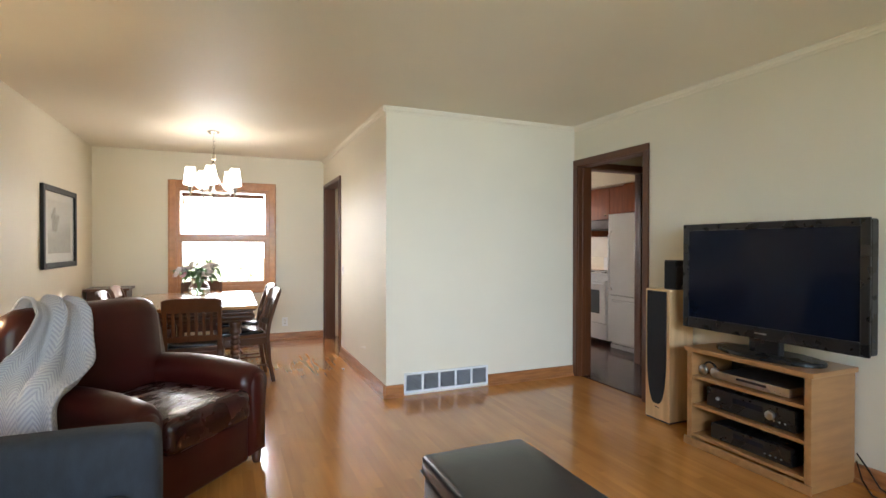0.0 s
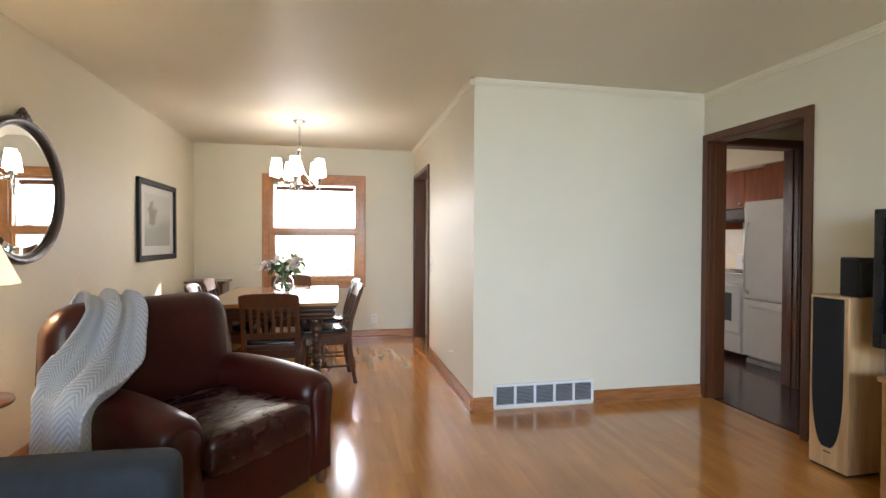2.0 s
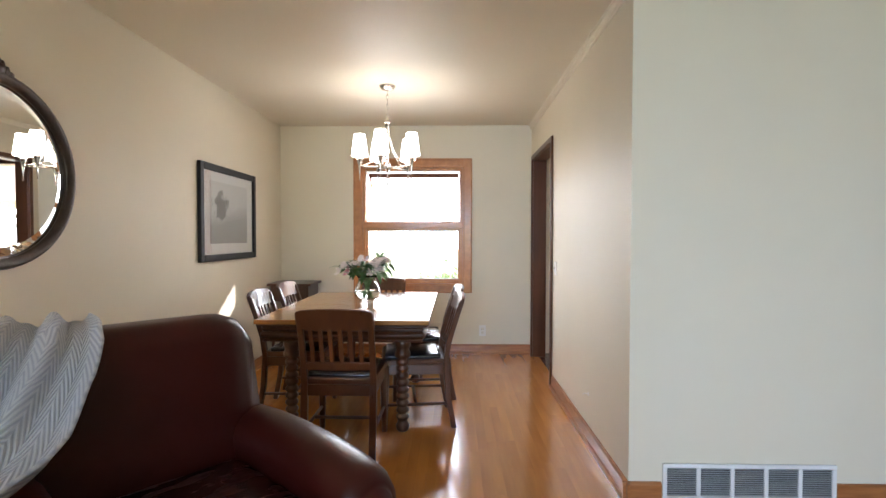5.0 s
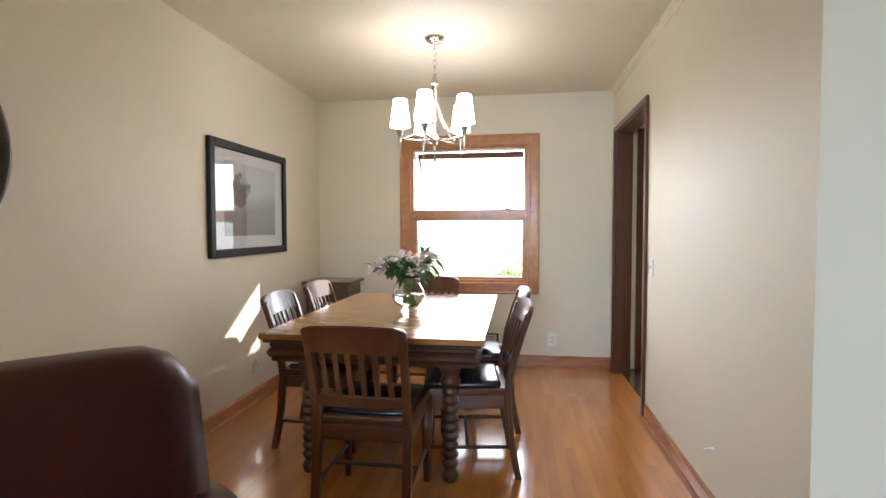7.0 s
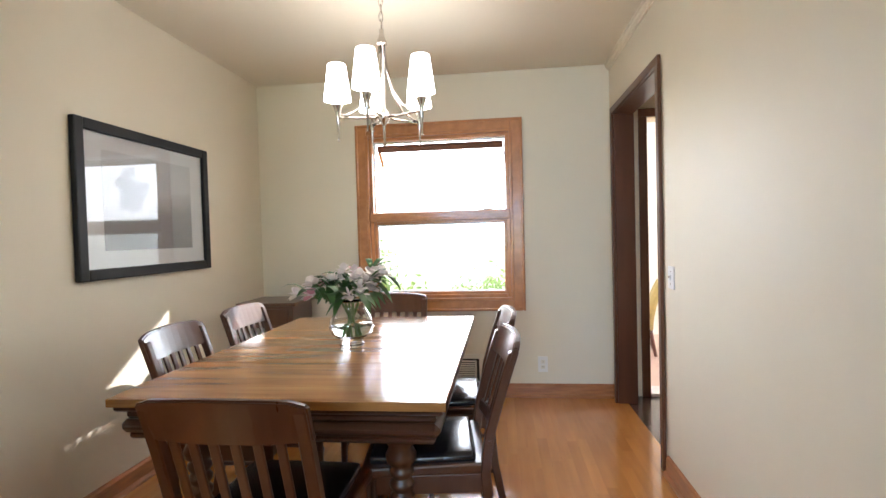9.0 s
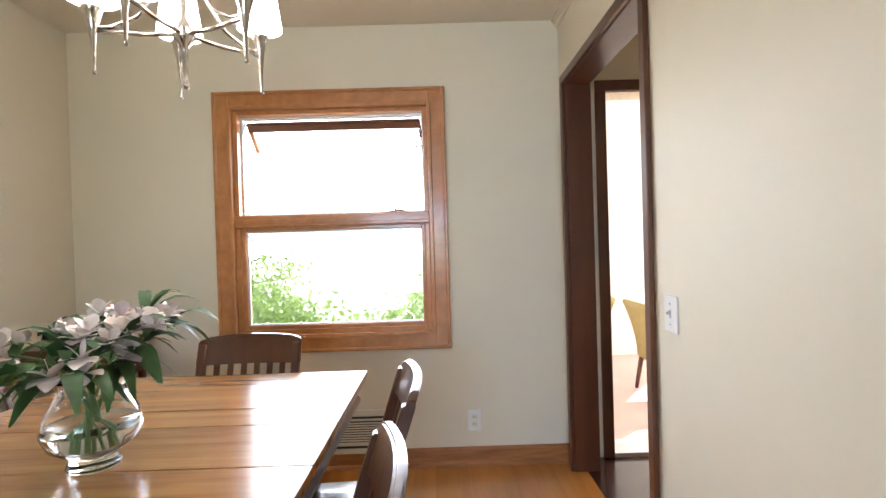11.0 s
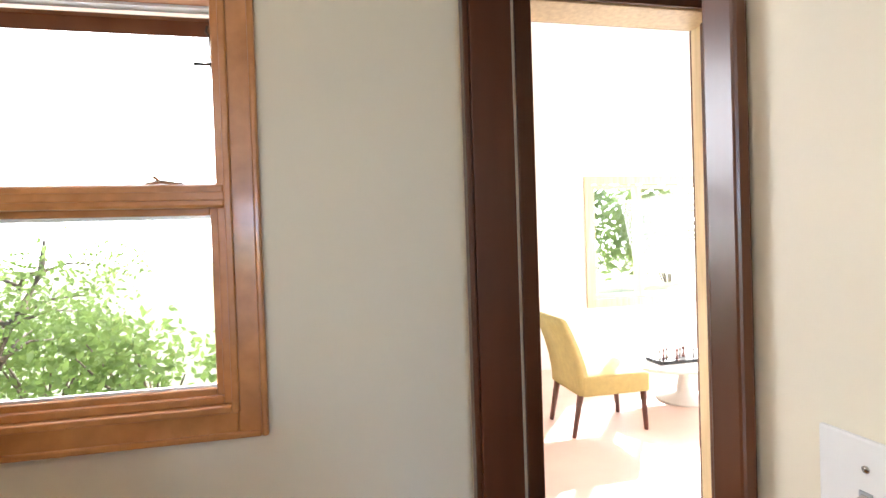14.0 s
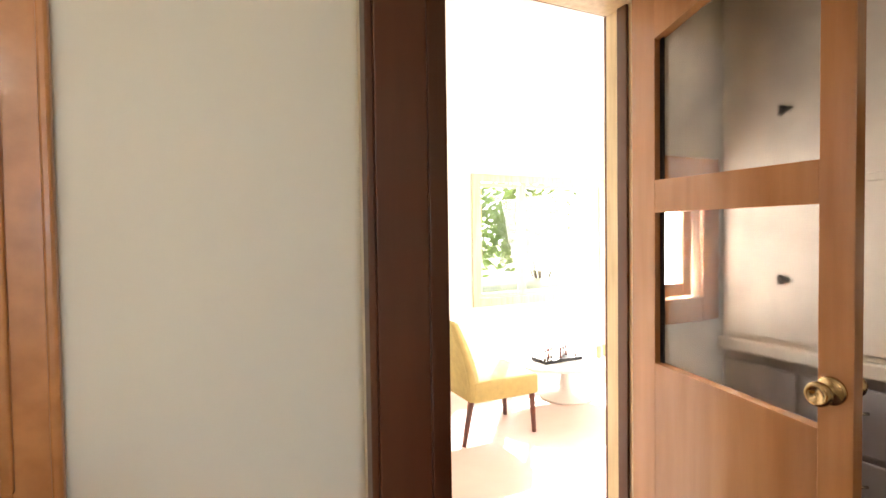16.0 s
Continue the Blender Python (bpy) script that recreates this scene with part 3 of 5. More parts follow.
# ---------------------------------------------------------------- dining furniture
def dining_chair():
    c = thing("dining_chair", "dark-stained oak slat-back dining chair, black leather seat", "chair", group="chairs round the table")
    prism("seat", [(-0.20, -0.20), (0.20, -0.20), (0.22, 0.22), (-0.22, 0.22)], 0.035, CHAIRWOOD, c, pose(0, 0, 0.435), 0.008)
    cushion("seat_pad", (0.37, 0.36, 0.035), (0, 0.015, 0.462), SEATLEATHER, c, 0.012, 0.014, cuts=3)
    for s in (-1, 1):
        tube("front_leg", [(s * 0.195, 0.19, 0.42), (s * 0.197, 0.195, 0.2), (s * 0.20, 0.20, 0.0)], [0.024, 0.021, 0.017], CHAIRWOOD, c, 8)
        bm = bmesh.new()
        prof = [(-0.250, 0.0), (-0.212, 0.2), (-0.195, 0.42), (-0.213, 0.55), (-0.258, 0.70), (-0.300, 0.825)]
        rows = []
        for y, z in prof:
            w = 0.016 if z > 0.5 else 0.019
            rows.append([bm.verts.new((s * 0.193 + dx, y + dy, z)) for dx, dy in ((-w, -0.017), (w, -0.017), (w, 0.017), (-w, 0.017))])
        for a, b in zip(rows, rows[1:]):
            for k in range(4):
                bm.faces.new((a[k], a[(k + 1) % 4], b[(k + 1) % 4], b[k]))
        bm.faces.new(rows[0][::-1])
        bm.faces.new(rows[-1])
        bmesh.ops.bevel(bm, geom=bm.edges[:], offset=0.004, segments=1, affect="EDGES")
        part("back_leg", bm, CHAIRWOOD, c)
        tube("side_stretcher", [(s * 0.198, 0.19, 0.16), (s * 0.195, -0.22, 0.16)], 0.010, CHAIRWOOD, c, 8)
        span("side_rail", (s * 0.195 - 0.01, -0.19, 0.355), (s * 0.195 + 0.01, 0.18, 0.418), CHAIRWOOD, c)
    tube("cross_stretcher", [(-0.195, 0.0, 0.16), (0.195, 0.0, 0.16)], 0.010, CHAIRWOOD, c, 8)
    span("front_rail", (-0.175, 0.18, 0.355), (0.175, 0.2, 0.418), CHAIRWOOD, c)
    span("back_rail", (-0.175, -0.205, 0.355), (0.175, -0.185, 0.418), CHAIRWOOD, c)

    def bowed(nm, z0, z1, base, thick, lean):
        bm = bmesh.new()
        n, rows = 10, []
        for k in range(n + 1):
            u = -1 + 2 * k / n
            x = u * 0.213
            y = base - 0.028 * (1 - u * u)
            top = z1 + 0.012 * (1 - u * u) - 0.010 * max(0, abs(u) - 0.85) / 0.15
            rows.append([bm.verts.new(p) for p in ((x, y - thick, z0), (x, y + thick, z0), (x, y + thick - lean, top), (x, y - thick - lean, top))])
        for a, b in zip(rows, rows[1:]):
            for q in range(4):
                bm.faces.new((a[q], a[(q + 1) % 4], b[(q + 1) % 4], b[q]))
        bm.faces.new(rows[0][::-1])
        bm.faces.new(rows[-1])
        bmesh.ops.recalc_face_normals(bm, faces=bm.faces[:])
        bmesh.ops.bevel(bm, geom=[e for e in bm.edges if e.calc_face_angle(0) > 0.8], offset=0.005, segments=2, affect="EDGES")
        part(nm, bm, CHAIRWOOD, c)
    bowed("top_rail", 0.742, 0.848, -0.270, 0.012, 0.036)
    bowed("lower_back_rail", 0.505, 0.545, -0.203, 0.010, 0.010)
    for k in range(6):
        x = -0.135 + 0.054 * k
        bow = 0.028 * (1 - (x / 0.213) ** 2)
        span("slat", (x - 0.012, -0.005, -0.105), (x + 0.012, 0.005, 0.105), CHAIRWOOD, c, 0.003).matrix_basis = pose(x, -0.239 - bow, 0.643, 17, 0, 0)
    return c


chair = dining_chair()
chair.matrix_basis = pose(0.108, 5.06, 0, 0, 0, 0)
for m in (pose(-0.36, 5.70, 0, 0, 0, -88), pose(-0.37, 6.30, 0, 0, 0, -91), pose(0.480, 5.50, 0, 0, 0, 97), pose(0.485, 6.06, 0, 0, 0, 96), pose(0.09, 6.475, 0, 0, 0, 181)):
    copy_thing(chair, m)
TX0, TX1, TY0, TY1, TZ = -0.453, 0.602, 5.057, 6.57, 0.745
table = thing("dining_table", "antique oak extension table, golden top and dark turned legs", "table", (0, 0, 0))
edges = [TY0, TY0 + 0.44, TY0 + 0.70, TY0 + 0.96, TY0 + 1.10, TY1]
for a, b in zip(edges, edges[1:]):
    span("top_board", (TX0, a + 0.0008, TZ - 0.028), (TX1, b - 0.0008, TZ), TABLEWOOD, table, 0.003)
boxes("moulded_edge", [((TX0 + 0.012, TY0 + 0.012, TZ - 0.045), (TX1 - 0.012, TY1 - 0.012, TZ - 0.0285))], TABLEDARK, table, 0.006)
boxes("apron", [((TX0 + 0.035, TY0 + 0.035, TZ - 0.075), (TX1 - 0.035, TY1 - 0.035, TZ - 0.0455))], TABLEDARK, table, 0.010)
boxes("apron", [((TX0 + 0.022, TY0 + 0.022, TZ - 0.118), (TX1 - 0.022, TY1 - 0.022, TZ - 0.0755))], TABLEDARK, table, 0.016)
boxes("apron", [((TX0 + 0.040, TY0 + 0.040, TZ - 0.140), (TX1 - 0.040, TY1 - 0.040, TZ - 0.1185))], TABLEDARK, table, 0.008)
prof = [(0.030, 0.0), (0.040, 0.01), (0.044, 0.035), (0.034, 0.055), (0.030, 0.065)]
for k in range(9):
    z = 0.07 + k * 0.044
    prof += [(0.029, z), (0.040, z + 0.014), (0.041, z + 0.022), (0.040, z + 0.030), (0.029, z + 0.043)]
prof += [(0.048, 0.475), (0.052, 0.50), (0.040, 0.525), (0.052, 0.55), (0.055, 0.604)]
for x in (TX0 + 0.16, TX1 - 0.18):
    for y in (TY0 + 0.22, TY1 - 0.22):
        lathe("leg", prof, (x, y, 0), TABLEDARK, table, 20)

vase = thing("flower_vase", "clear glass vase of pink alstroemeria on the table", "vase", (0.107, 5.79, TZ + 0.001))
outer = [(0.0, 0.0), (0.050, 0.0), (0.054, 0.006), (0.046, 0.022), (0.052, 0.032), (0.086, 0.055), (0.098, 0.085), (0.090, 0.120), (0.070, 0.155), (0.064, 0.175), (0.070, 0.195), (0.084, 0.212)]
inner = [(r - 0.004, z) for r, z in reversed(outer[5:])] + [(0.05, 0.040), (0.0, 0.036)]
lathe("glass_body", outer + inner, (0, 0, 0), VASEGLASS, vase, 36).visible_shadow = False
lathe("water", [(0.0, 0.0375), (0.049, 0.0415), (0.081, 0.057), (0.0935, 0.085), (0.091, 0.100), (0.0, 0.100)], (0, 0, 0), WATER, vase, 32).visible_shadow = False
rng = random.Random(4)


def add_leaf(bm, base, tip, width, droop=0.02, n=5):
    base, tip = Vector(base), Vector(tip)
    d = tip - base
    side = d.cross(Vector((0, 0, 1)))
    side = side.normalized() if side.length > 1e-5 else Vector((1, 0, 0))
    rows = []
    for k in range(n + 1):
        u = k / n
        p = base + d * u + Vector((0, 0, droop * math.sin(u * math.pi) - droop * u * u))
        w = width * math.sin(math.pi * min(0.98, u * 0.86 + 0.10)) * 0.5
        rows.append((bm.verts.new(p - side * w), bm.verts.new(p - Vector((0, 0, 0.15 * w))), bm.verts.new(p + side * w)))
    for a, b in zip(rows, rows[1:]):
        bm.faces.new((a[0], a[1], b[1], b[0]))
        bm.faces.new((a[1], a[2], b[2], b[1]))


stems, leaves, petals, hearts = bmesh.new(), bmesh.new(), bmesh.new(), bmesh.new()
for k in range(17):
    a = k * 2.4 + rng.uniform(-0.3, 0.3)
    reach = 0.08 + 0.13 * ((k * 7) % 17) / 17
    hgt = 0.225 + rng.uniform(0.0, 0.10) - 0.18 * max(0, reach - 0.16)
    foot = Vector((0.04 * math.cos(a + 2.6), 0.04 * math.sin(a + 2.6), 0.045))
    neck = Vector((0.045 * math.cos(a), 0.045 * math.sin(a), 0.20))
    top = Vector((reach * math.cos(a), reach * math.sin(a), hgt))
    add_tube(stems, [foot, neck, (neck + top) / 2 + Vector((0, 0, 0.015)), top], 0.003, 6)
    for j in range(4):
        base = neck.lerp(top, rng.uniform(0.25, 0.95))
        b = a + rng.uniform(-1.4, 1.4)
        add_leaf(leaves, base, base + Vector((0.130 * math.cos(b), 0.130 * math.sin(b), rng.uniform(-0.04, 0.09))), rng.uniform(0.028, 0.050), 0.03)
    if k % 4 != 3:
        for f in range(3):
            c = top + Vector((rng.uniform(-0.035, 0.035), rng.uniform(-0.035, 0.035), rng.uniform(0.0, 0.03)))
            axis = (c - Vector((0, 0, 0.12))).normalized()
            u = axis.orthogonal().normalized()
            v = axis.cross(u)
            for p in range(6):
                an = p * math.tau / 6 + f
                way = (u * math.cos(an) + v * math.sin(an)) * 0.034 + axis * 0.026
                add_leaf(petals if p % 2 else hearts if f == 1 and k % 3 == 0 else petals, c, c + way, 0.036, 0.004, 4)
    else:
        b = a + 0.3
        for j in range(3):
            add_leaf(leaves, top, top + Vector((0.09 * math.cos(b + j - 1), 0.09 * math.sin(b + j - 1), 0.07)), 0.03, 0.02)
part("stems", stems, STEM, vase, True)
part("leaves", leaves, LEAF, vase, True)
tagged(part("petals", petals, PETAL, vase, True), kind="stuff")
tagged(part("pink_petals", hearts, PETALPINK, vase, True), kind="stuff")

# chandelier
CX, CY = 0.230, 6.010
chand = thing("chandelier", "polished nickel five-arm chandelier with lit white shades", "chandelier", (CX, CY, 0))
lathe("canopy", [(0.0, H - 0.035), (0.016, H - 0.034), (0.045, H - 0.028), (0.060, H - 0.012), (0.064, H - 0.002), (0.0, H - 0.001)], (0, 0, 0), NICKEL, chand, 28)
bm = bmesh.new()
for k in range(5):
    zc = H - 0.052 - k * 0.036
    pts = [(0.010 * math.cos(q * math.tau / 12) * (1 if k % 2 else 0), 0.010 * math.cos(q * math.tau / 12) * (0 if k % 2 else 1), zc + 0.024 * math.sin(q * math.tau / 12)) for q in range(13)]
    add_tube(bm, pts, 0.0024, 6)
part("chain", bm, NICKEL, chand, True)
lathe("stem", [(0.0, 2.205), (0.012, 2.20), (0.010, 2.185), (0.020, 2.15), (0.026, 2.138), (0.026, 2.130), (0.010, 2.125), (0.008, 1.83), (0.020, 1.815), (0.028, 1.795), (0.028, 1.775), (0.012, 1.760), (0.008, 1.745), (0.006, 1.67), (0.010, 1.66), (0.008, 1.648), (0.0, 1.645)], (0, 0, 0), NICKEL, chand, 20)
for k in range(5):
    a = radians(72 * k + 47.5)
    ca, sa = math.cos(a), math.sin(a)
    R = 0.215
    bm = bmesh.new()
    add_tube(bm, [(0.02 * ca, 0.02 * sa, 1.79), (0.1 * ca, 0.1 * sa, 1.785), (R * ca, R * sa, 1.79)], 0.006, 8)
    add_tube(bm, [(0.012 * ca, 0.012 * sa, 2.13), (0.024 * ca, 0.024 * sa, 2.02), (0.055 * ca, 0.055 * sa, 1.91), (0.11 * ca, 0.11 * sa, 1.83), (0.17 * ca, 0.17 * sa, 1.80), (R * ca, R * sa, 1.795)], 0.005, 8)
    part("arm", bm, NICKEL, chand, True)
    lathe("candle_cup", [(0.0, 1.675), (0.006, 1.68), (0.004, 1.69), (0.006, 1.75), (0.010, 1.78), (0.012, 1.80), (0.022, 1.835), (0.026, 1.845), (0.026, 1.850), (0.010, 1.852), (0.010, 1.872), (0.0, 1.873)], (R * ca, R * sa, 0), NICKEL, chand, 16)
    lathe("shade", [(0.064, 1.868), (0.042, 2.035), (0.0405, 2.035), (0.0625, 1.868)], (R * ca, R * sa, 0), SHADE, chand, 24)
    bulb = new("chandelier_light", bpy.data.lights.new("chandelier_light", "POINT"))
    bulb.data.energy, bulb.data.color, bulb.data.shadow_soft_size = 0.08, (1.0, 0.86, 0.66), 0.02
    bulb.matrix_basis = pose(CX + R * ca, CY + R * sa, 1.955)

# pictures and mirror on the west wall
pic = thing("framed_picture", "black-framed misty tree photograph in a white mat", "picture", (XL, 6.158, 1.424))


def yz_frame(nm, y0, y1, z0, z1, w, x0, x1, mat, ob):
    for lo, hi in (((x0, y0, z0), (x1, y0 + w, z1)), ((x0, y1 - w, z0), (x1, y1, z1)), ((x0, y0 + w, z0), (x1, y1 - w, z0 + w)), ((x0, y0 + w, z1 - w), (x1, y1 - w, z1))):
        span(nm, lo, hi, mat, ob, 0.006)


PY, PZ = 0.50, 0.370
yz_frame("frame", -PY, PY, -PZ, PZ, 0.052, 0.001, 0.032, BLACKFRAME, pic)
span("mat", (0.002, -PY + 0.05, -PZ + 0.05), (0.012, PY - 0.05, PZ - 0.05), MATBOARD, pic, 0)
PHOTO = bpy.data.materials.new("misty_photograph")
PHOTO.use_nodes = True
nt = PHOTO.node_tree
co, sep = nt.nodes.new("ShaderNodeTexCoord"), nt.nodes.new("ShaderNodeSeparateXYZ")
nt.links.new(co.outputs["Object"], sep.inputs[0])
nz = nt.nodes.new("ShaderNodeTexNoise")
nz.inputs["Scale"].default_value, nz.inputs["Detail"].default_value = 14, 6
nt.links.new(co.outputs["Object"], nz.inputs["Vector"])


def math_node(op, a, b):
    n = nt.nodes.new("ShaderNodeMath")
    n.operation = op
    for s, v in zip(n.inputs, (a, b)):
        if isinstance(v, (int, float)):
            s.default_value = v
        else:
            nt.links.new(v, s)
    return n.outputs[0]


hill = math_node("ADD", sep.outputs[2], math_node("MULTIPLY", sep.outputs[1], -0.14))
hill = math_node("ADD", hill, math_node("MULTIPLY", math_node("SUBTRACT", nz.outputs[0], 0.5), 0.07))
ty, tz = math_node("ADD", sep.outputs[1], 0.16), math_node("SUBTRACT", sep.outputs[2], 0.055)
crown = math_node("SQRT", math_node("ADD", math_node("MULTIPLY", ty, math_node("MULTIPLY", ty, 0.75)), math_node("MULTIPLY", tz, tz)), 0)
crown = math_node("ADD", crown, math_node("MULTIPLY", math_node("SUBTRACT", nz.outputs[0], 0.5), 0.22))
r1, r2 = nt.nodes.new("ShaderNodeValToRGB"), nt.nodes.new("ShaderNodeValToRGB")
for r, stops in ((r1, ((0.0, 0.16), (0.42, 0.30), (0.55, 0.60))), (r2, ((0.0, 0.10), (0.08, 0.16), (0.14, 1.0)))):
    while len(r.color_ramp.elements) < 3:
        r.color_ramp.elements.new(0.5)
    for e, (p, v) in zip(r.color_ramp.elements, stops):
        e.position, e.color = p, (v, v, v * 0.97, 1)
nt.links.new(math_node("ADD", hill, 0.5), r1.inputs[0])
nt.links.new(crown, r2.inputs[0])
mn = nt.nodes.new("ShaderNodeMix")
mn.data_type, mn.blend_type = "RGBA", "DARKEN"
mn.inputs[0].default_value = 1.0
nt.links.new(r1.outputs[0], mn.inputs[6])
nt.links.new(r2.outputs[0], mn.inputs[7])
nt.links.new(mn.outputs[2], nt.nodes["Principled BSDF"].inputs["Base Color"])
span("photograph", (0.0125, -0.335, -0.235), (0.0135, 0.335, 0.245), PHOTO, pic, 0)
span("glazing", (0.016, -PY + 0.05, -PZ + 0.05), (0.018, PY - 0.05, PZ - 0.05), GLASS, pic, 0).visible_shadow = False

mir = thing("round_mirror", "round wall mirror in a dark bronze frame with ornate crest", "mirror", (XL, 4.075, 1.51))
mir.matrix_basis = pose(XL, 4.075, 1.51) @ Matrix.Diagonal((1, 0.92, 0.92, 1))
lathe("frame", [(0.385, 0.001), (0.437, 0.001), (0.440, 0.012), (0.432, 0.030), (0.418, 0.036), (0.405, 0.028), (0.392, 0.026), (0.385, 0.018), (0.385, 0.001)], (0, 0, 0), BRONZE, mir, 72, (0, 90, 0))
lathe("glass_plate", [(0.0, 0.014), (0.338, 0.014), (0.387, 0.007), (0.387, 0.003), (0.0, 0.003)], (0, 0, 0), MIRROR, mir, 72, (0, 90, 0)).data.shade_flat()
bm = bmesh.new()
for dy, dz, r in ((0, 0.445, 0.035), (-0.035, 0.44, 0.026), (0.035, 0.44, 0.026), (0, 0.475, 0.022), (-0.062, 0.428, 0.018), (0.062, 0.428, 0.018), (-0.02, 0.468, 0.018), (0.022, 0.466, 0.018)):
    bmesh.ops.create_uvsphere(bm, u_segments=12, v_segments=8, radius=r, matrix=Matrix.Translation((0.02, dy, dz)) @ Matrix.Diagonal((0.6, 1.1, 1, 1)))
for v in bm.verts:
    v.co += Vector((0.4, 1, 1)) * noise.noise(v.co * 60) * 0.006
part("carved_crest", bm, BRONZE, mir, True)

# corner stand
cs = thing("corner_table", "small dark wood table in the dining room corner", "side table", (0, 0, 0))
span("top", (XL + 0.005, 6.97, 0.755), (-0.66, 7.38, 0.78), CHAIRWOOD, cs, 0.005)
span("drawer_box", (XL + 0.03, 7.0, 0.60), (-0.69, 7.36, 0.755), CHAIRWOOD, cs)
span("drawer_front", (XL + 0.06, 6.992, 0.62), (-0.72, 7.001, 0.735), CHAIRWOOD, cs)
for x in (XL + 0.05, -0.71):
    for y in (7.02, 7.34):
        tube("leg", [(x, y, 0.60), (x, y, 0.0)], [0.020, 0.014], CHAIRWOOD, cs, 8)
span("lower_shelf", (XL + 0.03, 7.0, 0.20), (-0.69, 7.36, 0.22), CHAIRWOOD, cs)

# ---------------------------------------------------------------- wall fittings
def plate(name, label, category, at, face, w=0.072, h=0.116, toggle=False, slots=False, turn=0):
    ob = thing(name, label, category, at, turn)
    box("plate", (w, 0.006, h), (0, -0.0035, 0), WHITEPLASTIC, ob, 0.0025)
    if toggle:
        box("toggle_slot", (0.010, 0.002, 0.024), (0, -0.007, 0), VENTGREY, ob, 0.0)
        box("toggle", (0.006, 0.014, 0.008), (0, -0.011, 0.004), NICKEL, ob, 0.001, (25, 0, 0))
        for z in (-0.03, 0.03):
            lathe("screw", [(0.003, 0), (0.003, 0.001), (0, 0.0014)], (0, -0.0065, z), NICKEL, ob, 10, (90, 0, 0))
    if slots:
        for z in (-0.020, 0.020):
            box("socket", (0.032, 0.003, 0.028), (0, -0.0075, z), WHITEPAINT, ob, 0.001)
            boxes("slot", [((-0.008, -0.0095, z - 0.005), (-0.006, -0.0088, z + 0.005)), ((0.006, -0.0095, z - 0.005), (0.008, -0.0088, z + 0.005))], DARKGAP, ob)
    return ob


plate("light_switch", "white toggle light switch plate on cream wall", "light switch", (XD, 6.14, 0.99), None, 0.080, 0.108, toggle=True, turn=-90)
plate("wall_outlet", "white duplex wall outlet above the baseboard", "outlet", (1.056, YW, 0.245), None, slots=True)
o = plate("wall_outlet", "white wall outlet with a plug-in box beside the table", "outlet", (XL, 6.19, 0.265), None, slots=True, turn=90)
box("plug_box", (0.05, 0.04, 0.07), (0, -0.028, -0.015), WHITEPLASTIC, o, 0.006)
cl = thing("wall_cable_stub", "short white cable stub poking from the wall", "cable", (XD, 5.13, 0.29), 0)
lathe("grommet", [(0.010, 0), (0.010, 0.004), (0, 0.005)], (0, 0, 0), WHITEPLASTIC, cl, 12, (0, -90, 0))
tube("cable_end", [(0, 0, 0), (-0.02, 0.004, 0.004), (-0.035, 0.012, -0.004)], 0.003, WHITEPLASTIC, cl)


def vent(name, label, x0, x1, z0, z1, y, cells):
    ob = thing(name, label, "vent", (0, 0, 0))
    w = 0.020
    span("back", (x0 + 0.005, y - 0.004, z0 + 0.005), (x1 - 0.005, y - 0.001, z1 - 0.005), DARKGAP, ob, 0)
    span("rim", (x0, y - 0.016, z0), (x1, y - 0.004, z0 + w), WHITEENAMEL, ob)
    span("rim", (x0, y - 0.016, z1 - w), (x1, y - 0.004, z1), WHITEENAMEL, ob)
    cw = (x1 - x0 - w) / cells
    for k in range(cells + 1):
        span("divider", (x0 + k * cw, y - 0.015, z0 + w), (x0 + k * cw + w, y - 0.004, z1 - w), WHITEENAMEL, ob)
    bm = bmesh.new()
    n = max(6, int((z1 - z0 - 2 * w) / 0.010))
    for j in range(n):
        z = z0 + w + (j + 0.5) * (z1 - z0 - 2 * w) / n
        add_box(bm, (x1 - x0 - 2 * w, 0.010, 0.0022), ((x0 + x1) / 2, y - 0.009, z), None)
    lv = part("louvres", bm, VENTGREY, ob)
    tagged(lv, "grey pressed-metal louvres", kind="stuff")
    return ob


vent("wall_register", "white-rimmed grey louvred air register at the floor", 1.725, 2.522, 0.018, 0.190, YL, 5)
gr = thing("return_air_grille", "cream painted wall grille under the window", "vent", (0, 0, 0))
ring("rim", 0.245, 0.62, 0.075, 0.322, 0.035, YW - 0.016, YW - 0.001, WHITEPAINT, gr)
ring("inner_rim", 0.30, 0.565, 0.125, 0.272, 0.012, YW - 0.012, YW - 0.001, WHITEPAINT, gr)
span("back", (0.28, YW - 0.004, 0.11), (0.585, YW - 0.0012, 0.287), DARKGAP, gr, 0)
boxes("bars", [((0.312, YW - 0.010, 0.137 + k * 0.0135), (0.553, YW - 0.005, 0.144 + k * 0.0135)) for k in range(9)], WHITEPAINT, gr)

# ---------------------------------------------------------------- living room
ACX, ACY = -0.045, 3.515
arm = thing("armchair", "oxblood leather club armchair with worn seat, throw over its back", "armchair", (ACX, ACY, 0), 49.5)


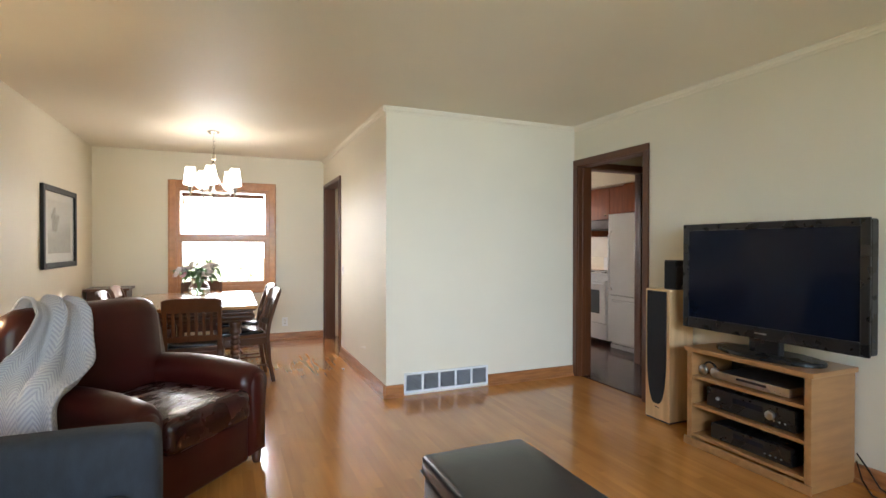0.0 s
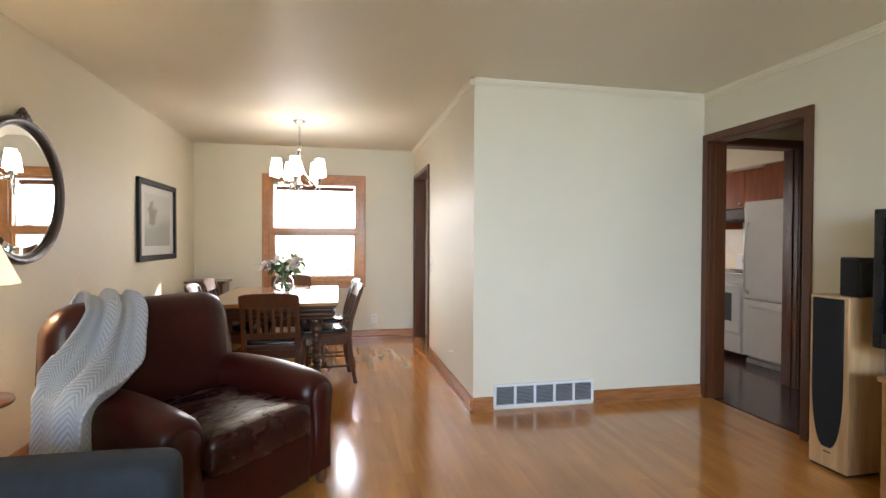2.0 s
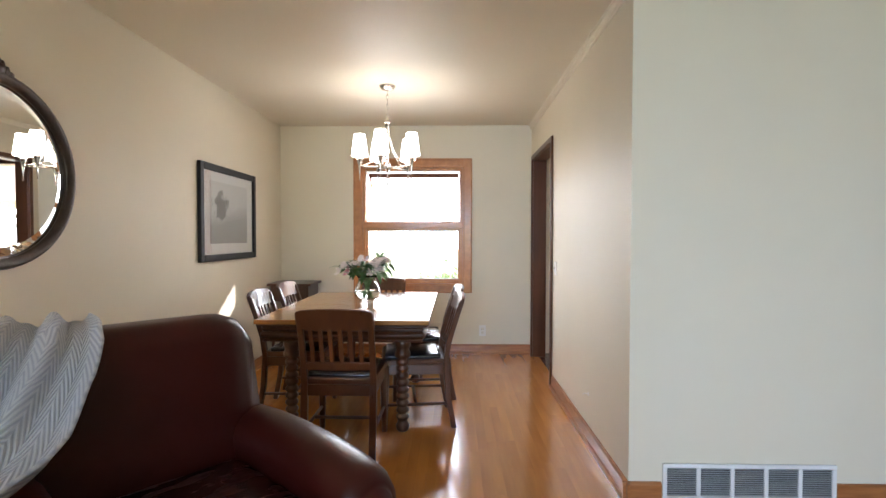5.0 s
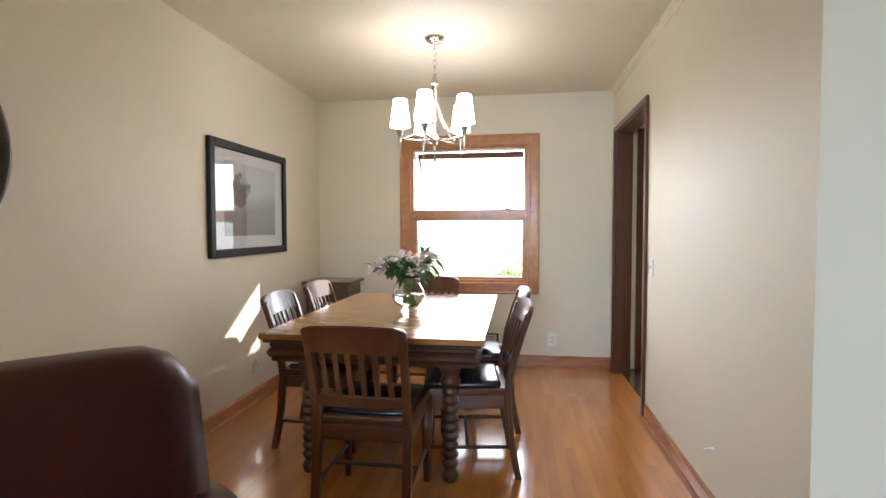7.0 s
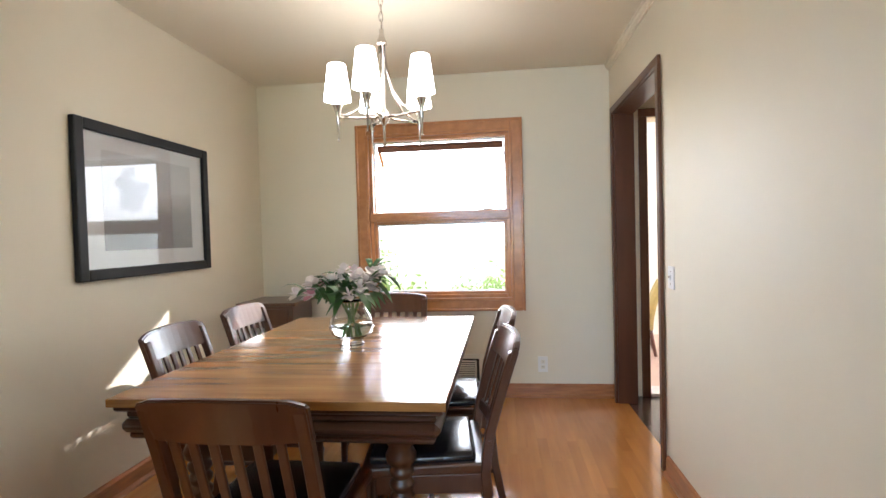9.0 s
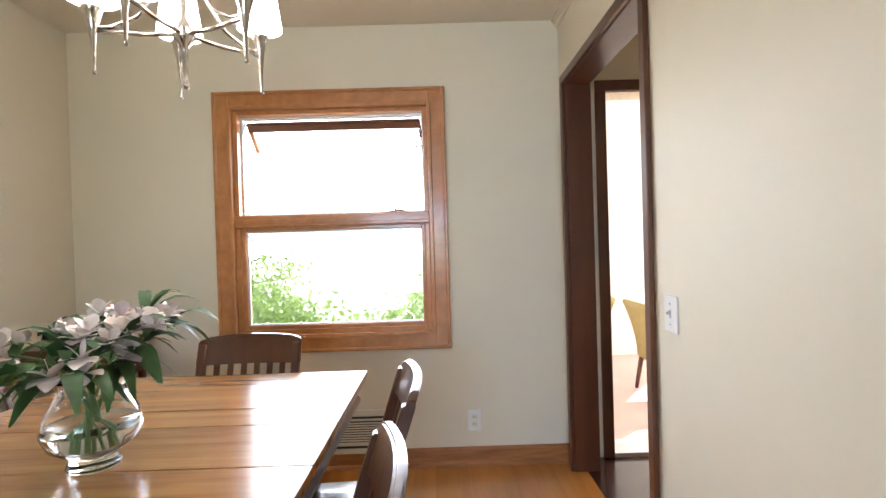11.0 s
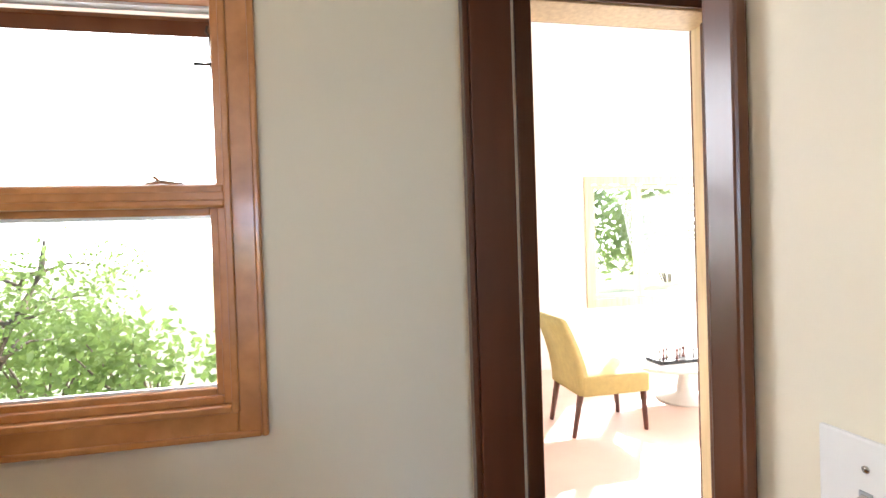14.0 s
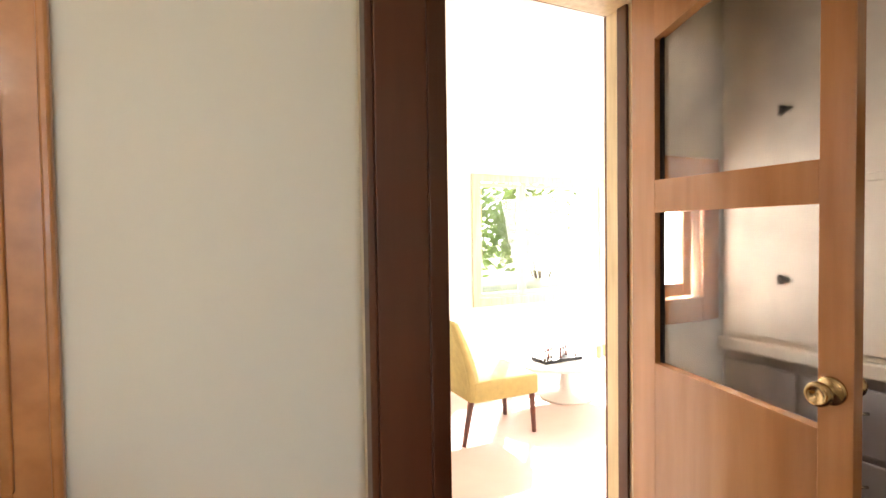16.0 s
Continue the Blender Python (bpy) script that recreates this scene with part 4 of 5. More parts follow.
def club_arm(s):
    """A rolled arm: rounded top, front face with piping, sloping down to the front."""
    bm = bmesh.new()
    rows = []
    n = 14
    for k in range(13):
        u = k / 12
        y = -0.45 + 0.80 * u
        topz = 0.575 + 0.035 * math.sin(u * 2.6) - 0.02 * (1 - u) ** 6
        w = 0.098 - 0.02 * (1 - min(1, u * 9)) ** 2
        pts = [(-w * 0.88, 0.05), (-w * 0.88, 0.30)]
        for j in range(n + 1):
            a = math.pi * (1.08 - 1.16 * j / n)
            pts.append((w * math.cos(a) * 1.08, topz - 0.095 + 0.095 * math.sin(a)))
        pts += [(w * 0.88, 0.30), (w * 0.88, 0.05)]
        shrink = 1 - 0.10 * (1 - min(1, u * 9)) ** 2
        rows.append([bm.verts.new((s * 0.37 + x * shrink, y, 0.38 + (z - 0.38) * shrink)) for x, z in pts])
    for a, b in zip(rows, rows[1:]):
        for q in range(len(a)):
            bm.faces.new((a[q], a[(q + 1) % len(a)], b[(q + 1) % len(a)], b[q]))
    bm.faces.new(rows[0][::-1])
    bm.faces.new(rows[-1])
    bmesh.ops.recalc_face_normals(bm, faces=bm.faces[:])
    bmesh.ops.bevel(bm, geom=[e for e in bm.edges if all(abs(v.co.y + 0.45) < 1e-4 for v in e.verts)], offset=0.020, segments=3, affect="EDGES")
    part("arm", bm, LEATHER, arm, True)


for s in (-1, 1):
    club_arm(s)
cushion("seat", (0.57, 0.68, 0.17), (0, -0.125, 0.375), LEATHERWORN, arm, 0.025, 0.045)
cushion("base", (0.60, 0.80, 0.25), (0, -0.03, 0.175), LEATHER, arm, 0.0, 0.02, cuts=2)
bm = bmesh.new()
rows, nx = [], 16
outline = []
for k in range(15):
    u = k / 14
    a = math.pi * u
    outline.append((0.085 * math.cos(math.pi - a), 0.09 * math.sin(a)))
path = [(-0.10, -0.52)] + outline + [(0.135, -0.40), (0.15, -0.55), (0.15, -0.78)]
for i in range(nx + 1):
    v = -1 + 2 * i / nx
    e = max(0, abs(v) - 0.62) / 0.38
    topz = 0.866 - 0.055 * e ** 3
    puff = 1 - 0.45 * e ** 4
    rows.append([bm.verts.new((v * 0.44 * (1.0 + 0.03 * (z < -0.2)), 0.355 + y * puff + 0.10 * min(0, z) * -0.9 * -1 * 0.9 + (-0.02 * (1 - v * v) if y < 0 else 0.02 * (1 - v * v)), max(0.06, topz + z * puff))) for y, z in path])
for a, b in zip(rows, rows[1:]):
    for q in range(len(path) - 1):
        bm.faces.new((a[q], a[q + 1], b[q + 1], b[q]))
for r in (rows[0], rows[-1]):
    bm.faces.new(r)
bmesh.ops.recalc_face_normals(bm, faces=bm.faces[:])
part("backrest", bm, LEATHER, arm, True).matrix_basis = pose(-0.055, 0, 0)
for x, y in ((-0.37, -0.40), (0.40, -0.40), (-0.33, 0.36), (0.33, 0.36)):
    lathe("foot", [(0.020, 0), (0.026, 0.02), (0.032, 0.115), (0.0, 0.116)], (x, y, 0), CHAIRWOOD, arm, 14)

# throw blanket
THROW = material("herringbone_throw", (0.47, 0.47, 0.50), 0.9, 0, 0.1, 30, 0.3, 200)
nt = THROW.node_tree
bsdf = nt.nodes["Principled BSDF"]
uvn = nt.nodes.new("ShaderNodeUVMap")
sepu = nt.nodes.new("ShaderNodeSeparateXYZ")
nt.links.new(uvn.outputs[0], sepu.inputs[0])
zig = math_node("PINGPONG", math_node("MULTIPLY", sepu.outputs[0], 12.0), 1.0)
wave = math_node("FRACT", math_node("ADD", math_node("MULTIPLY", sepu.outputs[1], 62.0), math_node("MULTIPLY", zig, 2.6)), 0)
rib = math_node("PINGPONG", wave, 0.5)
rmp = nt.nodes.new("ShaderNodeValToRGB")
rmp.color_ramp.elements[0].color, rmp.color_ramp.elements[1].color = (0.44, 0.46, 0.54, 1), (0.60, 0.61, 0.66, 1)
rmp.color_ramp.elements[0].position, rmp.color_ramp.elements[1].position = 0.1, 0.35
nt.links.new(rib, rmp.inputs[0])
nt.links.new(rmp.outputs[0], bsdf.inputs["Base Color"])
bmpn = nt.nodes.new("ShaderNodeBump")
bmpn.inputs["Distance"].default_value, bmpn.inputs["Strength"].default_value = 0.006, 0.9
nt.links.new(rib, bmpn.inputs["Height"])
nt.links.new(bmpn.outputs[0], bsdf.inputs["Normal"])
throw = thing("throw_blanket", "grey-white herringbone knit throw draped over the armchair", "blanket", (ACX - 0.045, ACY - 0.048, 0.055), 49.5)
# centre line of the drape, with half-width vectors
LINE = [((-0.15, 0.50, 0.50), (0.115, 0.0, 0.0)), ((-0.15, 0.485, 0.76), (0.115, 0.0, 0.0)), ((-0.155, 0.43, 0.885), (0.115, 0.0, 0.0)), ((-0.165, 0.35, 0.905), (0.115, 0.0, -0.005)),
        ((-0.195, 0.255, 0.865), (0.125, 0.0, 0.0)), ((-0.245, 0.20, 0.76), (0.14, -0.03, -0.01)), ((-0.325, 0.12, 0.645), (0.14, -0.09, -0.02)), ((-0.405, 0.05, 0.595), (0.07, -0.16, -0.01)),
        ((-0.470, 0.01, 0.545), (0.01, -0.19, 0.0)), ((-0.495, -0.03, 0.43), (0.0, -0.20, 0.0)), ((-0.505, -0.05, 0.29), (0.0, -0.205, 0.0)), ((-0.515, -0.06, 0.13), (0.0, -0.21, 0.0)), ((-0.52, -0.06, 0.02), (0.0, -0.21, 0.0))]
bm = bmesh.new()
uvl = bm.loops.layers.uv.new("UVMap")
NU, NV = 30, 60
grid, uvs = [], {}
for i in range(NV + 1):
    f = i / NV * (len(LINE) - 1)
    k = min(int(f), len(LINE) - 2)
    s = f - k
    p = [Vector(LINE[min(max(k + d, 0), len(LINE) - 1)][0]) for d in (-1, 0, 1, 2)]
    q = [Vector(LINE[min(max(k + d, 0), len(LINE) - 1)][1]) for d in (-1, 0, 1, 2)]
    cr = [0.5 * (2 * a[1] + (a[2] - a[0]) * s + (2 * a[0] - 5 * a[1] + 4 * a[2] - a[3]) * s * s + (3 * a[1] - a[0] - 3 * a[2] + a[3]) * s ** 3) for a in (p, q)]
    tan = (p[2] - p[1]).normalized()
    row = []
    for j in range(NU + 1):
        w = -1 + 2 * j / NU
        nrm = tan.cross(cr[1]).normalized()
        if nrm.z < -0.2 or (abs(nrm.z) < 0.5 and nrm.x > 0.3):
            nrm = -nrm
        fold = 0.028 * math.sin(w * 6.5 + 0.5 + i * 0.022) + 0.014 * math.sin(w * 12 + i * 0.05)
        fold *= 0.35 + 0.65 * min(1, i / (0.5 * NV))
        v = bm.verts.new(cr[0] + cr[1] * w * (1 + 0.05 * math.sin(i * 0.4)) + nrm * (fold + 0.022))
        uvs[v] = (j / NU, i / NV)
        row.append(v)
    grid.append(row)
for a, b in zip(grid, grid[1:]):
    for j in range(NU):
        fc = bm.faces.new((a[j], a[j + 1], b[j + 1], b[j]))
        for lp in fc.loops:
            lp[uvl].uv = uvs[lp.vert]
bmesh.ops.recalc_face_normals(bm, faces=bm.faces[:])
cloth = part("cloth", bm, THROW, throw, True)
sol = cloth.modifiers.new("thickness", "SOLIDIFY")
sol.thickness, sol.offset = 0.010, 0

# sofa against the west wall
sofa = thing("sofa", "slate blue chenille sofa with a rounded arm", "sofa", (0, 0, 0))
cushion("arm", (1.06, 0.17, 0.50), (-0.39, 2.545, 0.36), FABRIC, sofa, 0.012, 0.05, cuts=5)
cushion("arm", (1.06, 0.17, 0.50), (-0.39, 0.70, 0.36), FABRIC, sofa, 0.012, 0.05, cuts=5)
cushion("backrest", (0.24, 1.66, 0.62), (-0.96, 1.62, 0.50), FABRIC, sofa, 0.02, 0.07, cuts=5)
span("base", (-1.05, 0.70, 0.08), (0.06, 2.54, 0.27), FABRIC, sofa, 0.02)
for y in (1.205, 2.035):
    cushion("seat_cushion", (0.86, 0.81, 0.15), (-0.36, y, 0.345), FABRIC, sofa, 0.02, 0.04, cuts=4)
for x in (-1.0, 0.02):
    for y in (0.75, 2.5):
        lathe("foot", [(0.02, 0), (0.028, 0.085), (0, 0.0855)], (x, y, 0), CHAIRWOOD, sofa, 12)

lampt = thing("side_table", "small dark wood lamp table between sofa and armchair", "side table", (-0.925, 3.40, 0))
lathe("top", [(0.0, 0.53), (0.145, 0.53), (0.15, 0.54), (0.145, 0.552), (0, 0.553)], (0, 0, 0), CHAIRWOOD, lampt, 28)
lathe("pedestal", [(0.13, 0), (0.13, 0.02), (0.03, 0.05), (0.022, 0.3), (0.035, 0.5), (0.06, 0.53), (0, 0.5305)], (0, 0, 0), CHAIRWOOD, lampt, 20)
lamp = thing("table_lamp", "lit table lamp with a cream pleated shade", "lamp", (-0.925, 3.40, 0.553))
lathe("base", [(0.07, 0), (0.07, 0.012), (0.03, 0.03), (0.05, 0.12), (0.06, 0.20), (0.025, 0.30), (0.010, 0.33), (0.010, 0.50), (0, 0.501)], (0, 0, 0), BRONZE, lamp, 24)
bm = bmesh.new()
segs = 80
ringa = [[bm.verts.new(((r + 0.002 * (k % 2)) * math.cos(k * math.tau / segs), (r + 0.002 * (k % 2)) * math.sin(k * math.tau / segs), z)) for k in range(segs)] for r, z in ((0.170, 0.50), (0.08, 0.72))]
for k in range(segs):
    bm.faces.new((ringa[0][k], ringa[0][(k + 1) % segs], ringa[1][(k + 1) % segs], ringa[1][k]))
sh = part("shade", bm, LAMPSHADE, lamp)
sh.modifiers.new("thickness", "SOLIDIFY").thickness = 0.003
bulb = new("table_lamp_light", bpy.data.lights.new("table_lamp_light", "POINT"))
bulb.data.energy, bulb.data.color, bulb.data.shadow_soft_size = 6.5, (1.0, 0.74, 0.45), 0.03
bulb.matrix_basis = pose(-0.925, 3.40, 1.17)

ott = thing("ottoman", "black leather box ottoman with stitched lid", "ottoman", (1.325, 1.90, 0))
cushion("body", (0.46, 0.86, 0.30), (0, 0, 0.185), BLACKLEATHER, ott, 0.004, 0.02, cuts=3)
cushion("lid", (0.475, 0.875, 0.085), (0, 0, 0.378), BLACKLEATHER, ott, 0.010, 0.022, cuts=4)
tube("seam", [(-0.236, -0.436, 0.352), (-0.236, 0.436, 0.352), (0.236, 0.436, 0.352), (0.236, -0.436, 0.352), (-0.236, -0.436, 0.352)], 0.005, BLACKLEATHER, ott, 6)
for x in (-0.19, 0.19):
    for y in (-0.38, 0.38):
        lathe("foot", [(0.022, 0), (0.025, 0.04), (0, 0.0405)], (x, y, 0), BLACKPLASTIC, ott, 12)

# media stand, television, speakers
ST0, ST1, SX0, SX1, STZ = 2.03, 2.775, 3.085, 3.465, 0.622
stand = thing("media_stand", "honey-coloured wooden media stand with two open shelves", "tv stand", (0, 0, 0))
span("top", (SX0 - 0.012, ST0 - 0.015, STZ - 0.028), (SX1, ST1 + 0.015, STZ), STANDWOOD, stand, 0.005)
span("side", (SX0, ST0, 0.0), (SX1 - 0.004, ST0 + 0.034, STZ - 0.0285), STANDWOOD, stand)
span("side", (SX0, ST1 - 0.034, 0.0), (SX1 - 0.004, ST1, STZ - 0.0285), STANDWOOD, stand)
for z in (0.055, 0.245, 0.425):
    span("shelf", (SX0 + 0.004, ST0 + 0.0345, z), (SX1 - 0.01, ST1 - 0.0345, z + 0.020), STANDWOOD, stand)
span("plinth", (SX0 - 0.02, ST0 - 0.012, 0.0), (SX0 - 0.0005, ST1 + 0.012, 0.052), STANDWOOD, stand, 0.008)
span("back_panel", (SX1 - 0.0095, ST0 + 0.0345, 0.055), (SX1 - 0.0045, ST1 - 0.0345, STZ - 0.03), DARKGAP, stand, 0)


def deck(name, label, y0, y1, z, h, mat, front, knob):
    ob = thing(name, label, "electronics", (0, 0, 0))
    span("case", (SX0 + 0.05, y0, z + 0.008), (SX1 - 0.03, y1, z + h), mat, ob, 0.004)
    span("front_panel", (SX0 + 0.036, y0, z + 0.008), (SX0 + 0.0495, y1, z + h), front, ob, 0.003)
    span("display", (SX0 + 0.034, (y0 + y1) / 2 - 0.09, z + h * 0.55), (SX0 + 0.0362, (y0 + y1) / 2 + 0.09, z + h * 0.8), SCREEN, ob, 0)
    for k in range(4):
        y = y0 + 0.05 + k * 0.03
        lathe("button", [(0.005, 0), (0.005, 0.004), (0, 0.0045)], (SX0 + 0.036, y, z + h * 0.35), SILVER, ob, 10, (0, -90, 0))
    if knob:
        lathe("dial", [(0.026, 0), (0.024, 0.016), (0.022, 0.018), (0, 0.0185)], (SX0 + 0.036, y0 + 0.13, z + h * 0.55), SILVER, ob, 24, (0, -90, 0))
        lathe("dial", [(0.012, 0), (0.011, 0.012), (0, 0.0125)], (SX0 + 0.036, y1 - 0.08, z + h * 0.55), SILVER, ob, 20, (0, -90, 0))
    for dx in (0.08, 0.30):
        for y in (y0 + 0.04, y1 - 0.04):
            lathe("foot", [(0.012, 0), (0.012, 0.009), (0, 0.0092)], (SX0 + dx, y, z), BLACKPLASTIC, ob, 10)
    return ob


deck("disc_player", "slim silver disc player on the upper shelf", 2.16, 2.59, 0.445, 0.055, SILVER, SILVER, False)
deck("av_receiver", "black audio receiver with silver volume dial", 2.13, 2.66, 0.265, 0.125, BLACKPLASTIC, BLACKPLASTIC, True)
deck("cable_box", "black set-top box on the lowest shelf", 2.15, 2.63, 0.075, 0.10, BLACKPLASTIC, BLACKPLASTIC, False)
ph = thing("headphones", "silver and black headphones beside the disc player", "headphones", (SX0 + 0.07, 2.665, 0.445))
tube("headband", [(0.0, 0.045 * math.cos(a), 0.045 + 0.045 * math.sin(a)) for a in [math.pi * k / 10 for k in range(11)]], 0.007, BLACKPLASTIC, ph)
for y in (-0.042, 0.042):
    lathe("ear_cup", [(0.030, 0), (0.034, 0.010), (0.026, 0.020), (0, 0.0205)], (0, y, 0.034), SILVER, ph, 18, (0, -90, 0))

TVX, TV0, TV1, TVZ0, TVZ1 = 3.20, 1.832, 2.90, 0.728, 1.408
tv = thing("television", "black flat-screen television switched off, on a pedestal", "television", (0, 0, 0))
span("cabinet", (TVX + 0.004, TV0 + 0.004, TVZ0 + 0.004), (TVX + 0.075, TV1 - 0.004, TVZ1 - 0.004), BLACKPLASTIC, tv, 0.012)
B = 0.042
for lo, hi in (((TV0, TVZ0), (TV0 + B, TVZ1)), ((TV1 - B, TVZ0), (TV1, TVZ1)), ((TV0 + B, TVZ1 - B), (TV1 - B, TVZ1)), ((TV0 + B, TVZ0), (TV1 - B, TVZ0 + 0.07))):
    span("bezel", (TVX - 0.014, lo[0], lo[1]), (TVX + 0.0035, hi[0], hi[1]), BLACKPLASTIC, tv, 0.005)
span("screen", (TVX - 0.004, TV0 + B, TVZ0 + 0.07), (TVX + 0.0035, TV1 - B, TVZ1 - B), SCREEN, tv, 0)
span("badge", (TVX - 0.0152, 2.33, TVZ0 + 0.03), (TVX - 0.0142, 2.40, TVZ0 + 0.038), SILVER, tv, 0)
span("neck", (TVX + 0.02, 2.28, STZ + 0.02), (TVX + 0.07, 2.46, TVZ0 + 0.02), BLACKPLASTIC, tv, 0.008)
prism("pedestal", [(0.15 * math.cos(k * math.tau / 32), 0.31 * math.sin(k * math.tau / 32)) for k in range(32)], 0.024, BLACKPLASTIC, tv, pose(TVX + 0.055, 2.37, STZ + 0.0125), 0.005)

spk = thing("tower_speaker", "blond maple tower speaker with a black tapered grille", "speaker", (0, 0, 0))
span("cabinet", (3.225, 3.045, 0.012), (3.46, 3.265, 0.955), MAPLE, spk, 0.006)
span("plinth", (3.232, 3.052, 0.0), (3.453, 3.258, 0.0115), BLACKPLASTIC, spk)
gout = [(-0.085, 0.94), (0.085, 0.94), (0.085, 0.48)] + [(0.085 * math.cos(math.pi / 2 * k / 8) ** 0.8, 0.48 - 0.36 * math.sin(math.pi / 2 * k / 8)) for k in range(1, 8)] + [(-0.085 * math.cos(math.pi / 2 * k / 8) ** 0.8, 0.48 - 0.36 * math.sin(math.pi / 2 * k / 8)) for k in range(7, 0, -1)] + [(-0.085, 0.48)]
prism("grille", gout, 0.012, GRILLECLOTH, spk, Matrix.Translation((3.219, 3.155, 0)) @ YZ, 0.002)
span("badge", (3.222, 3.135, 0.096), (3.2245, 3.175, 0.102), BLACKPLASTIC, spk, 0)
sat = thing("bookshelf_speaker", "small black satellite speaker on the tower speaker", "speaker", (0, 0, 0))
span("cabinet", (3.275, 3.03, 0.9555), (3.39, 3.14, 1.165), BLACKPLASTIC, sat, 0.006)
span("grille", (3.268, 3.036, 0.962), (3.2745, 3.134, 1.158), GRILLECLOTH, sat, 0.003)
cab = thing("power_cables", "black power cables looped behind the media stand", "cable", (0, 0, 0))
tube("cable", [(3.455, 2.02, 0.12), (3.45, 1.99, 0.03), (3.42, 1.95, 0.006), (3.36, 1.90, 0.006), (3.34, 1.80, 0.006), (3.40, 1.72, 0.006), (3.44, 1.60, 0.006)], 0.004, BLACKPLASTIC, cab)
tube("cable", [(3.458, 2.02, 0.16), (3.455, 1.97, 0.10), (3.45, 1.91, 0.02), (3.43, 1.84, 0.006), (3.38, 1.66, 0.006)], 0.004, BLACKPLASTIC, cab)

# ---------------------------------------------------------------- kitchen
FX = 4.72
fr = thing("refrigerator", "white bottom-freezer refrigerator with long handles", "refrigerator", (0, 0, 0))
span("body", (FX + 0.06, 4.66, 0.05), (FX + 0.70, 5.36, 1.66), WHITEENAMEL, fr, 0.008)
span("fridge_door", (FX, 4.662, 0.665), (FX + 0.058, 5.358, 1.66), WHITEENAMEL, fr, 0.010)
span("freezer_door", (FX, 4.662, 0.08), (FX + 0.058, 5.358, 0.655), WHITEENAMEL, fr, 0.010)
tube("handle", [(FX + 0.004, 5.30, 0.72), (FX - 0.04, 5.30, 0.76), (FX - 0.045, 5.30, 1.05), (FX - 0.04, 5.30, 1.40), (FX + 0.004, 5.30, 1.44)], 0.014, WHITEENAMEL, fr)
tube("handle", [(FX + 0.004, 4.76, 0.60), (FX - 0.04, 4.79, 0.60), (FX - 0.04, 5.24, 0.60), (FX + 0.004, 5.27, 0.60)], 0.013, WHITEENAMEL, fr)
span("kick_plate", (FX + 0.03, 4.68, 0.0), (FX + 0.6, 5.34, 0.049), VENTGREY, fr)
rg = thing("cooking_range", "white electric range with grey oven window", "range", (0, 0, 0))
RY0, RY1 = 5.40, 6.15
span("body", (FX + 0.05, RY0, 0.06), (5.44, RY1, 0.895), WHITEENAMEL, rg, 0.006)
span("drawer", (FX + 0.015, RY0 + 0.01, 0.07), (FX + 0.049, RY1 - 0.01, 0.27), WHITEENAMEL, rg, 0.006)
span("oven_door", (FX + 0.005, RY0 + 0.01, 0.285), (FX + 0.049, RY1 - 0.01, 0.82), WHITEENAMEL, rg, 0.006)
span("oven_window", (FX + 0.001, RY0 + 0.12, 0.40), (FX + 0.0055, RY1 - 0.12, 0.70), OVENGLASS, rg, 0)
tube("handle", [(FX + 0.01, RY0 + 0.06, 0.78), (FX - 0.035, RY0 + 0.08, 0.78), (FX - 0.035, RY1 - 0.08, 0.78), (FX + 0.01, RY1 - 0.06, 0.78)], 0.011, WHITEENAMEL, rg)
span("cooktop", (FX + 0.02, RY0, 0.8955), (5.44, RY1, 0.915), WHITEENAMEL, rg, 0.005)
for dx in (0.20, 0.48):
    for y in (RY0 + 0.19, RY1 - 0.19):
        lathe("burner", [(0.085, 0), (0.085, 0.006), (0.03, 0.010), (0, 0.0102)], (FX + dx, y, 0.9155), BLACKPLASTIC, rg, 20)
span("control_panel", (5.34, RY0, 0.9155), (5.44, RY1, 1.10), WHITEENAMEL, rg, 0.006)
for k in range(4):
    lathe("control_knob", [(0.022, 0), (0.02, 0.02), (0, 0.0205)], (5.339, RY0 + 0.13 + 0.16 * k, 1.02), BLACKPLASTIC, rg, 14, (0, -90, 0))


def cupboard(name, label, x0, x1, y0, y1, z0, z1, doors, mat, face="x"):
    ob = thing(name, label, "cabinet", (0, 0, 0))
    span("body", (x0 + 0.022, y0, z0), (x1, y1, z1), mat, ob)
    w = (y1 - y0) / doors
    for k in range(doors):
        span("door", (x0, y0 + k * w + 0.004, z0 + 0.004), (x0 + 0.0215, y0 + (k + 1) * w - 0.004, z1 - 0.004), mat, ob, 0.005)
        lathe("knob", [(0.006, 0), (0.006, 0.012), (0.014, 0.018), (0.012, 0.026), (0, 0.027)], (x0, y0 + k * w + (0.05 if k % 2 else w - 0.05), z0 + 0.06), BRASS, ob, 12, (0, -90, 0))
    return ob


cupboard("wall_cabinet", "red-brown wooden cabinet above the refrigerator", 4.98, 5.44, 4.62, 5.38, 1.69, 2.06, 2, CABWOOD)
cupboard("wall_cabinet", "red-brown wooden wall cabinet above the range", 5.10, 5.44, 5.385, 6.15, 1.62, 2.06, 2, CABWOOD)
cupboard("wall_cabinet", "red-brown wooden wall cabinet over the counter", 5.10, 5.44, 6.155, 7.0, 1.40, 2.06, 2, CABWOOD)
setting(span("soffit", (4.96, 4.58, 2.065), (5.449, YW, H - 0.002), WALL, None, 0), "cream soffit above the kitchen cabinets", "soffit")
hood = thing("range_hood", "dark brown metal range hood under the cabinet", "range hood", (0, 0, 0))
span("canopy", (4.95, 5.40, 1.49), (5.44, 6.14, 1.615), BRONZE, hood, 0.01)
span("filter", (5.0, 5.46, 1.478), (5.40, 6.08, 1.4895), DARKGAP, hood, 0)
